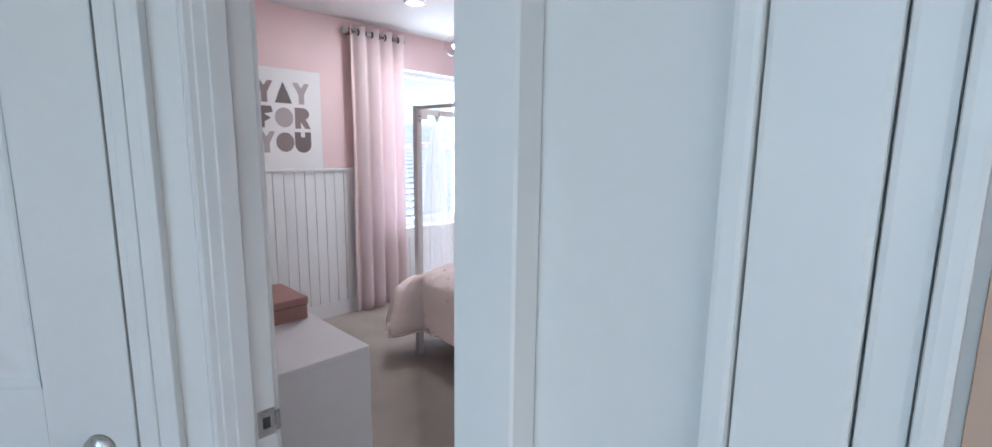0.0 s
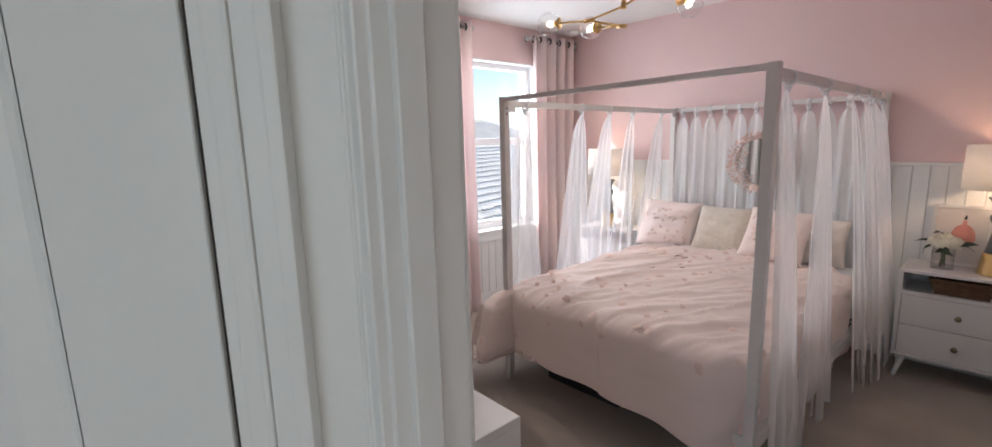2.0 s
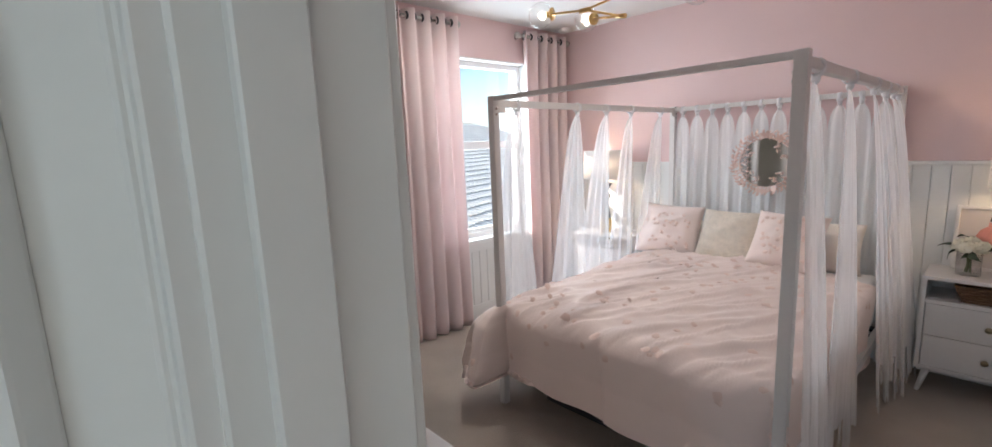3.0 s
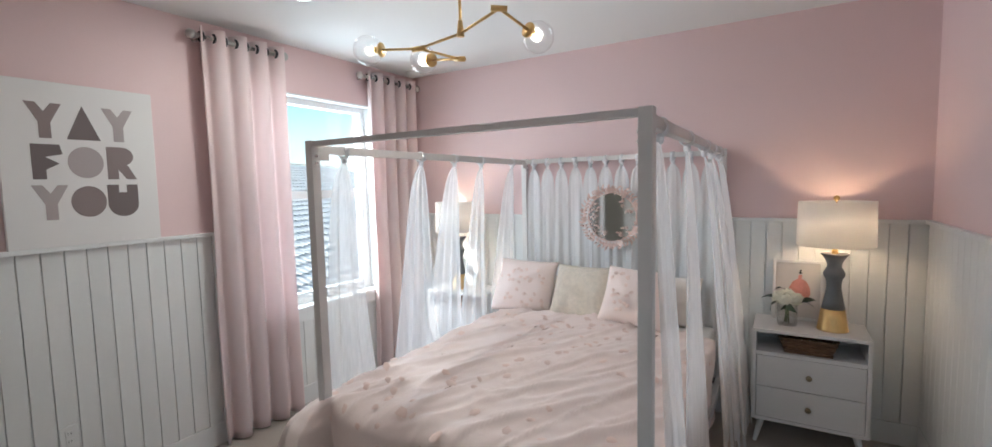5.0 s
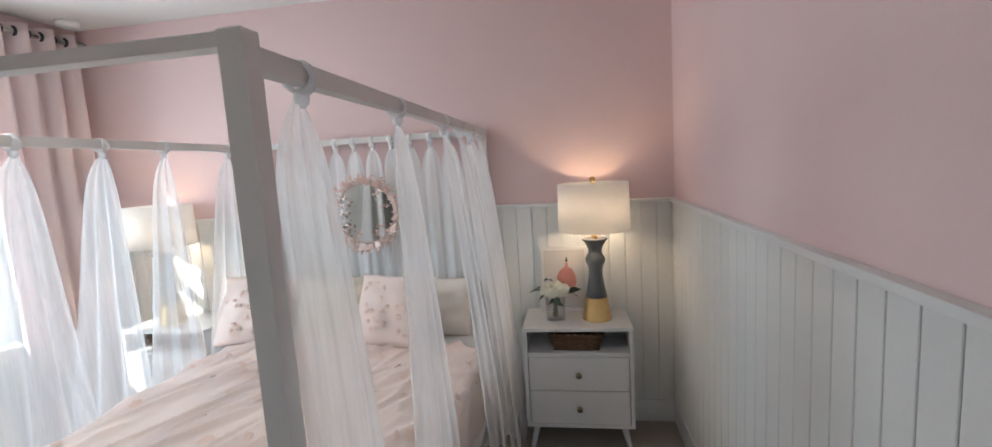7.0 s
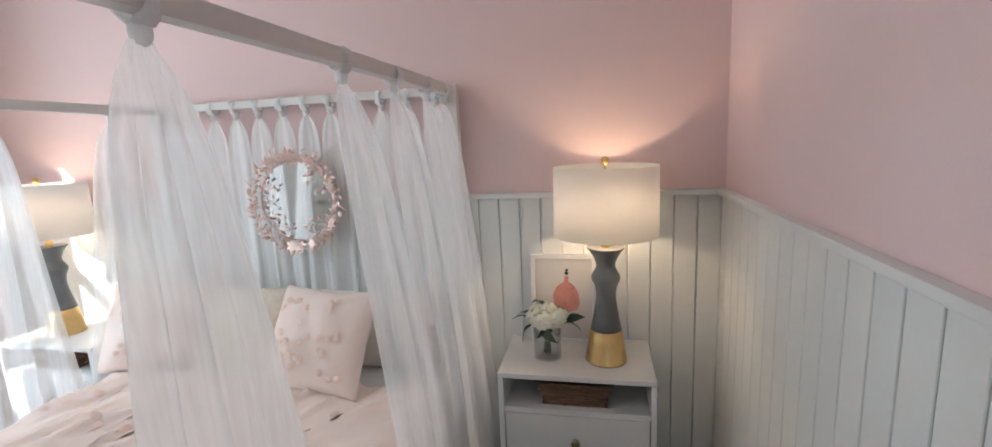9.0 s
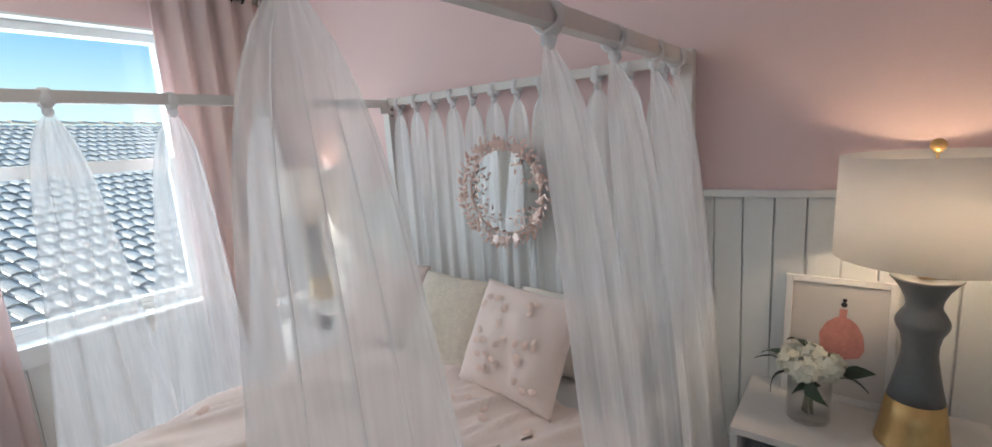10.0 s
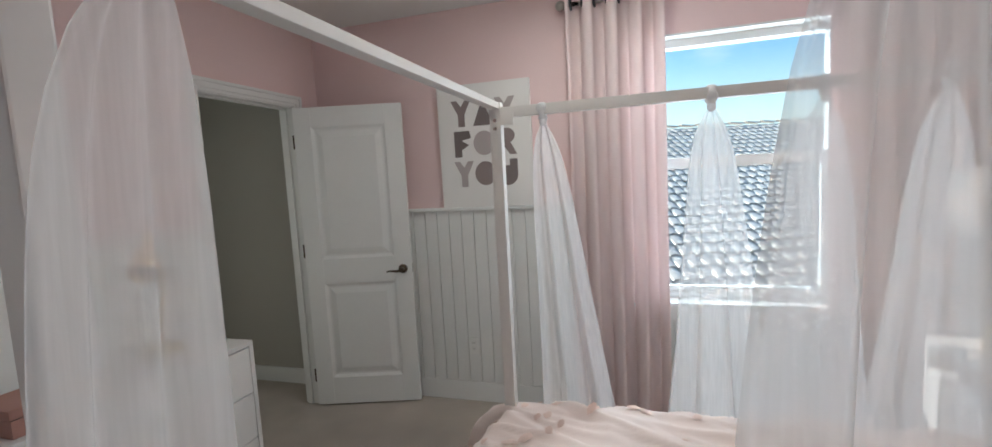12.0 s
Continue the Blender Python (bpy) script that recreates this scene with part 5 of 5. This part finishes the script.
# ---------------------------------------------------------------- dresser and what stands on it
DRX0, DRX1, DRY1, DRH = -2.434, -1.160, 1.655, 0.836


def dresser():
    y0 = SY + bt + 0.004
    ox, oy = (DRX0 + DRX1) / 2, (y0 + DRY1) / 2
    th = thing("dresser", "white lacquered dresser with drawers and brass knobs", "dresser", pose(ox, oy, 0))
    w, d = (DRX1 - DRX0) / 2, (DRY1 - y0) / 2
    t = 0.022
    zb = 0.14
    part("top", B(-w, w, -d, d, DRH - t, DRH, 0.003), FURN, th)
    for s in (-1, 1):
        part("side_panel", B(min(s * w, s * (w - t)), max(s * w, s * (w - t)), -d, d, zb, DRH - t - 0.0005, 0.002), FURN, th)
    part("bottom_panel", B(-w + t, w - t, -d, d, zb, zb + t, 0.002), FURN, th)
    # solid dark block so that the gaps between drawers look shaded
    part("carcass", B(-w + t + 0.004, w - t - 0.004, -d + 0.004, d - 0.03, zb + t + 0.002, DRH - t - 0.003), DARK, th, "dark block painted as the shade in the drawer gaps")
    lo, hi = zb + t + 0.003, DRH - t - 0.004
    step = (hi - lo) / 3
    for c in range(2):
        xa = -w + t + 0.003 + c * (w - t)
        xb = xa + w - t - 0.006
        for k in range(3):
            a, b = lo + k * step + 0.002, lo + (k + 1) * step - 0.002
            dr = part("drawer_front", B(xa, xb, d - 0.022, d - 0.001, a, b, 0.002), FURN, th)
            for kx in (0.28, 0.72):
                x = xa + (xb - xa) * kx
                bm = tube(bmesh.new(), (x, d - 0.001, (a + b) / 2), (x, d + 0.014, (a + b) / 2), 0.006)
                tube(bm, (x, d + 0.012, (a + b) / 2), (x, d + 0.024, (a + b) / 2), 0.014, 0.016, 18)
                part("knob", bm, PEWTER, dr, "round dull brass knob", True)
    for sx in (-1, 1):
        for sy in (-1, 1):
            part("leg", tube(bmesh.new(), (sx * (w - 0.07), sy * (d - 0.06), zb), (sx * (w - 0.03), sy * (d - 0.03), 0), 0.024, 0.013, 14), FURN, th)


dresser()


def keepsake_box():
    th = thing("keepsake_box", "dusty rose leatherette box with a lid on the dresser", "box", pose(-1.70, 1.535, DRH + 0.0005))
    part("box_body", B(-0.13, 0.13, -0.09, 0.09, 0.0, 0.055, 0.003), ROSELEATHER, th)
    part("lid", B(-0.134, 0.134, -0.094, 0.094, 0.058, 0.088, 0.006), ROSELEATHER, th)
    part("hinge_line", B(-0.128, 0.128, -0.088, 0.088, 0.055, 0.058), DARK, th)


keepsake_box()


def desk_lamp():
    o = Vector((-2.25, 1.335, DRH + 0.0005))
    th = thing("desk_lamp", "brushed brass desk lamp with a bell shade on the dresser", "desk lamp", Matrix.Translation(o))
    part("foot", turned([(0.085, 0.0), (0.085, 0.012), (0.078, 0.018), (0.012, 0.022)], 36), BRASS, th, "", True)
    a, b, c = Vector((0, 0, 0.02)), Vector((-2.305, 1.325, 1.18)) - o, Vector((-2.19, 1.415, 1.35)) - o
    part("arm", tube(bmesh.new(), a, b, 0.008, 0.008, 12), BRASS, th, "", True)
    part("arm", tube(bmesh.new(), b, c, 0.008, 0.008, 12), BRASS, th, "", True)
    part("joint", ball(bmesh.new(), b, 0.015, 14, 10), BRASS, th, "", True)
    part("joint", ball(bmesh.new(), c, 0.024, 16, 12), BRASS, th, "", True)
    d = Vector((0.51, 0.48, -0.66)).normalized()
    e = c + d * 0.065
    part("socket", tube(bmesh.new(), c, e, 0.010, 0.014, 14), BRASS, th, "", True)
    bm = turned([(0.014, 0.0), (0.029, 0.014), (0.044, 0.052), (0.053, 0.098), (0.057, 0.142), (0.0555, 0.142), (0.0515, 0.098), (0.042, 0.052), (0.027, 0.017), (0.004, 0.008)], 36)
    bmesh.ops.transform(bm, matrix=Matrix.Translation(e - d * 0.01) @ d.to_track_quat("Z", "Y").to_matrix().to_4x4(), verts=bm.verts)
    part("bell_shade", bm, BRASS, th, "", True)


desk_lamp()


def small_plant():
    th = thing("potted_plant", "tiny succulent in a white pot on the dresser", "plant", pose(-2.05, 1.56, DRH + 0.0005))
    part("pot", turned([(0.024, 0), (0.032, 0.05), (0.030, 0.05), (0.028, 0.044)], 24), FURN, th, "", True)
    rnd = random.Random(2)
    for i in range(14):
        a = i * 2.4
        d = Vector((math.cos(a), math.sin(a), 1.0 + rnd.random())).normalized()
        part("leaf", tube(bmesh.new(), (0, 0, 0.044), Vector((0, 0, 0.044)) + d * rnd.uniform(0.03, 0.045), 0.006, 0.001, 6), LEAF, th)


small_plant()

# ---------------------------------------------------------------- outdoors
structure("ground", B(-400, 400, -400, 400, -3.3, -3.2), LAWN, "lawn far below the window", "ground")


def neighbour_house():
    RX, RZt, RY1 = -12.6, 2.40, 15.0       # ridge line
    slope = 0.36
    ex, ez = -5.6, 2.40 - 0.36 * 7.0      # eave towards the window
    th = thing("neighbour_house", "neighbouring house with a weathered barrel-tile roof", "house", pose(RX, 3.95, -3.2, 0, 0, 18))
    o = Vector((RX, 3.95, -3.2))
    def P(x, y, z):
        return Vector((x, y, z)) - o
    ya, yb = 0.5, RY1
    ye = RY1 + 7.0
    bm = bmesh.new()
    A, Bv = bm.verts.new(P(RX, ya, RZt)), bm.verts.new(P(RX, yb, RZt))
    C, D = bm.verts.new(P(ex, ya, ez)), bm.verts.new(P(ex, ye, ez))
    E, F = bm.verts.new(P(2 * RX - ex, ya, ez)), bm.verts.new(P(2 * RX - ex, ye, ez))
    bm.faces.new((A, C, D, Bv)), bm.faces.new((Bv, D, F)), bm.faces.new((Bv, F, E, A))
    roof = part("roof", bm, ROOFTILE, th, "barrel-tile roof deck")
    part("wall", B(2 * RX - ex + 0.5 - o.x, ex - 0.5 - o.x, ya - o.y, ye - 0.5 - o.y, 0, ez + 3.2 - 0.05), STUCCO, th, "cream stucco wall")
    # one barrel tile: a half round, wider below
    tw, tl = 0.165, 0.32
    def tile_points():
        out = []
        n = 6
        for k, (s, r, lift) in enumerate(((0.0, 0.080, 0.022), (tl, 0.071, 0.003))):
            for rr in (r, r - 0.010):
                out.append([(rr * math.cos(math.pi * i / n), s, lift + rr * 0.40 * math.sin(math.pi * i / n)) for i in range(n + 1)])
        return out
    def tile_bm(bm, m):
        o0, i0, o1, i1 = [[bm.verts.new(m @ Vector(p)) for p in row] for row in tile_points()]
        for a, b in ((o0, o1), (i1, i0), (i0, o0)):
            for i in range(6):
                bm.faces.new((a[i], a[i + 1], b[i + 1], b[i]))
    bm = bmesh.new()
    tile_bm(bm, Matrix.Identity(4))
    one = mesh_of("roof_tile", bm, ROOFTILE, False)
    length = math.hypot(7.0, 7.0 * slope)
    n_rows = int(length / 0.27)
    rnd = random.Random(8)
    up = Vector((-1, 0, slope)).normalized()
    across = Vector((0, 1, 0))
    nrm = across.cross(up)
    if nrm.z < 0:
        nrm = -nrm
    rot = Matrix((across, up, nrm)).transposed().to_4x4()
    near = []
    rest = bmesh.new()
    for r in range(n_rows):
        base = Vector((ex, 0, ez)) + up * (r * 0.27)
        hip = RY1 + (RX - base.x) * -1.0
        n0, n1 = int(0.5 / tw) + 1, int(min(18, hip) / tw)
        for c in range(n0, n1):
            p = base + across * (c * tw)
            m = Matrix.Translation(p - o + nrm * 0.005) @ rot @ pose(rnd.uniform(-0.006, 0.006), rnd.uniform(-0.012, 0.012), 0, 0, 0, rnd.uniform(-1.2, 1.2))
            if 1.2 < p.y < 4.0 and r >= 1:
                near.append(m)
            else:
                tile_bm(rest, m)
    for m in near[:300]:
        ob = new("roof_tile", one)
        ob.parent = roof
        ob.matrix_basis = m
    for m in near[300:]:
        tile_bm(rest, m)
    tagged(part("roof_tiles", rest, ROOFTILE, th, "", False), kind="stuff")
    for y in [0.5 + v * 0.38 for v in range(0, int((RY1 - 0.5) / 0.38))]:
        bm = bmesh.new()
        tile_bm(bm, Matrix.Translation(P(RX, y, RZt + 0.02)) @ pose(0, 0, 0, 0, 0, 0) @ Matrix.Diagonal((1.4, 1.1, 1.5, 1)))
        part("ridge_tile", bm, ROOFTILE, roof, "", False)


neighbour_house()

# ---------------------------------------------------------------- wainscot planks
def wainscot(name, label, backing, spans, to, top=RAIL_Z - 0.022, pitch=0.0885):
    """Vertical planks on one wall; to() places a plank from its distance along the wall."""
    base = structure(name, backing, WHITE, label, "wainscot")
    gap = 0.004
    shared = {}
    for s0, s1, lo, hi in spans:
        n = max(1, round((s1 - s0) / pitch))
        w = (s1 - s0) / n
        key = (round(w, 5), lo, hi)
        if key not in shared:
            shared[key] = mesh_of("plank", B(-w / 2 + gap / 2, w / 2 - gap / 2, 0, PT, lo, hi, 0.0018, 1), WHITE)
        for i in range(n):
            ob = new("plank", shared[key])
            ob.parent = base
            ob.matrix_basis = to(s0 + (i + 0.5) * w)


e = 0.002
lo, hi = BASE_H, RAIL_Z - 0.022
bm = bmesh.new()
box(bm, WX, WX + e, SY, y0, lo, hi), box(bm, WX, WX + e, y1, NY, lo, hi), box(bm, WX, WX + e, y0, y1, lo, z0 - 0.03)
wainscot("trim", "white vertical plank wainscot under the window wall", bm,
         [(SY, y0, lo, hi), (y0, y1, lo, z0 - 0.022), (y1, NY - PT, lo, hi)], lambda s: pose(WX + e, s, 0, 0, 0, -90))
wainscot("trim", "white vertical plank wainscot behind the bed", B(WX, EX, NY - e, NY, lo, hi),
         [(WX + PT, EX - PT, lo, hi)], lambda s: pose(s, NY - e, 0, 0, 0, 180))
wainscot("trim", "white vertical plank wainscot of the side wall", B(EX - e, EX, SY, NY, lo, hi),
         [(SY, NY - PT, lo, hi)], lambda s: pose(EX - e, s, 0, 0, 0, 90))
bm = bmesh.new()
box(bm, bx1 + 0.078, ax0 - 0.078, SY, SY + e, lo, hi)
wainscot("trim", "white vertical plank wainscot between the doorways", bm,
         [(bx1 + 0.078, ax0 - 0.078, lo, hi)], lambda s: pose(s, SY + e, 0, 0, 0, 0))
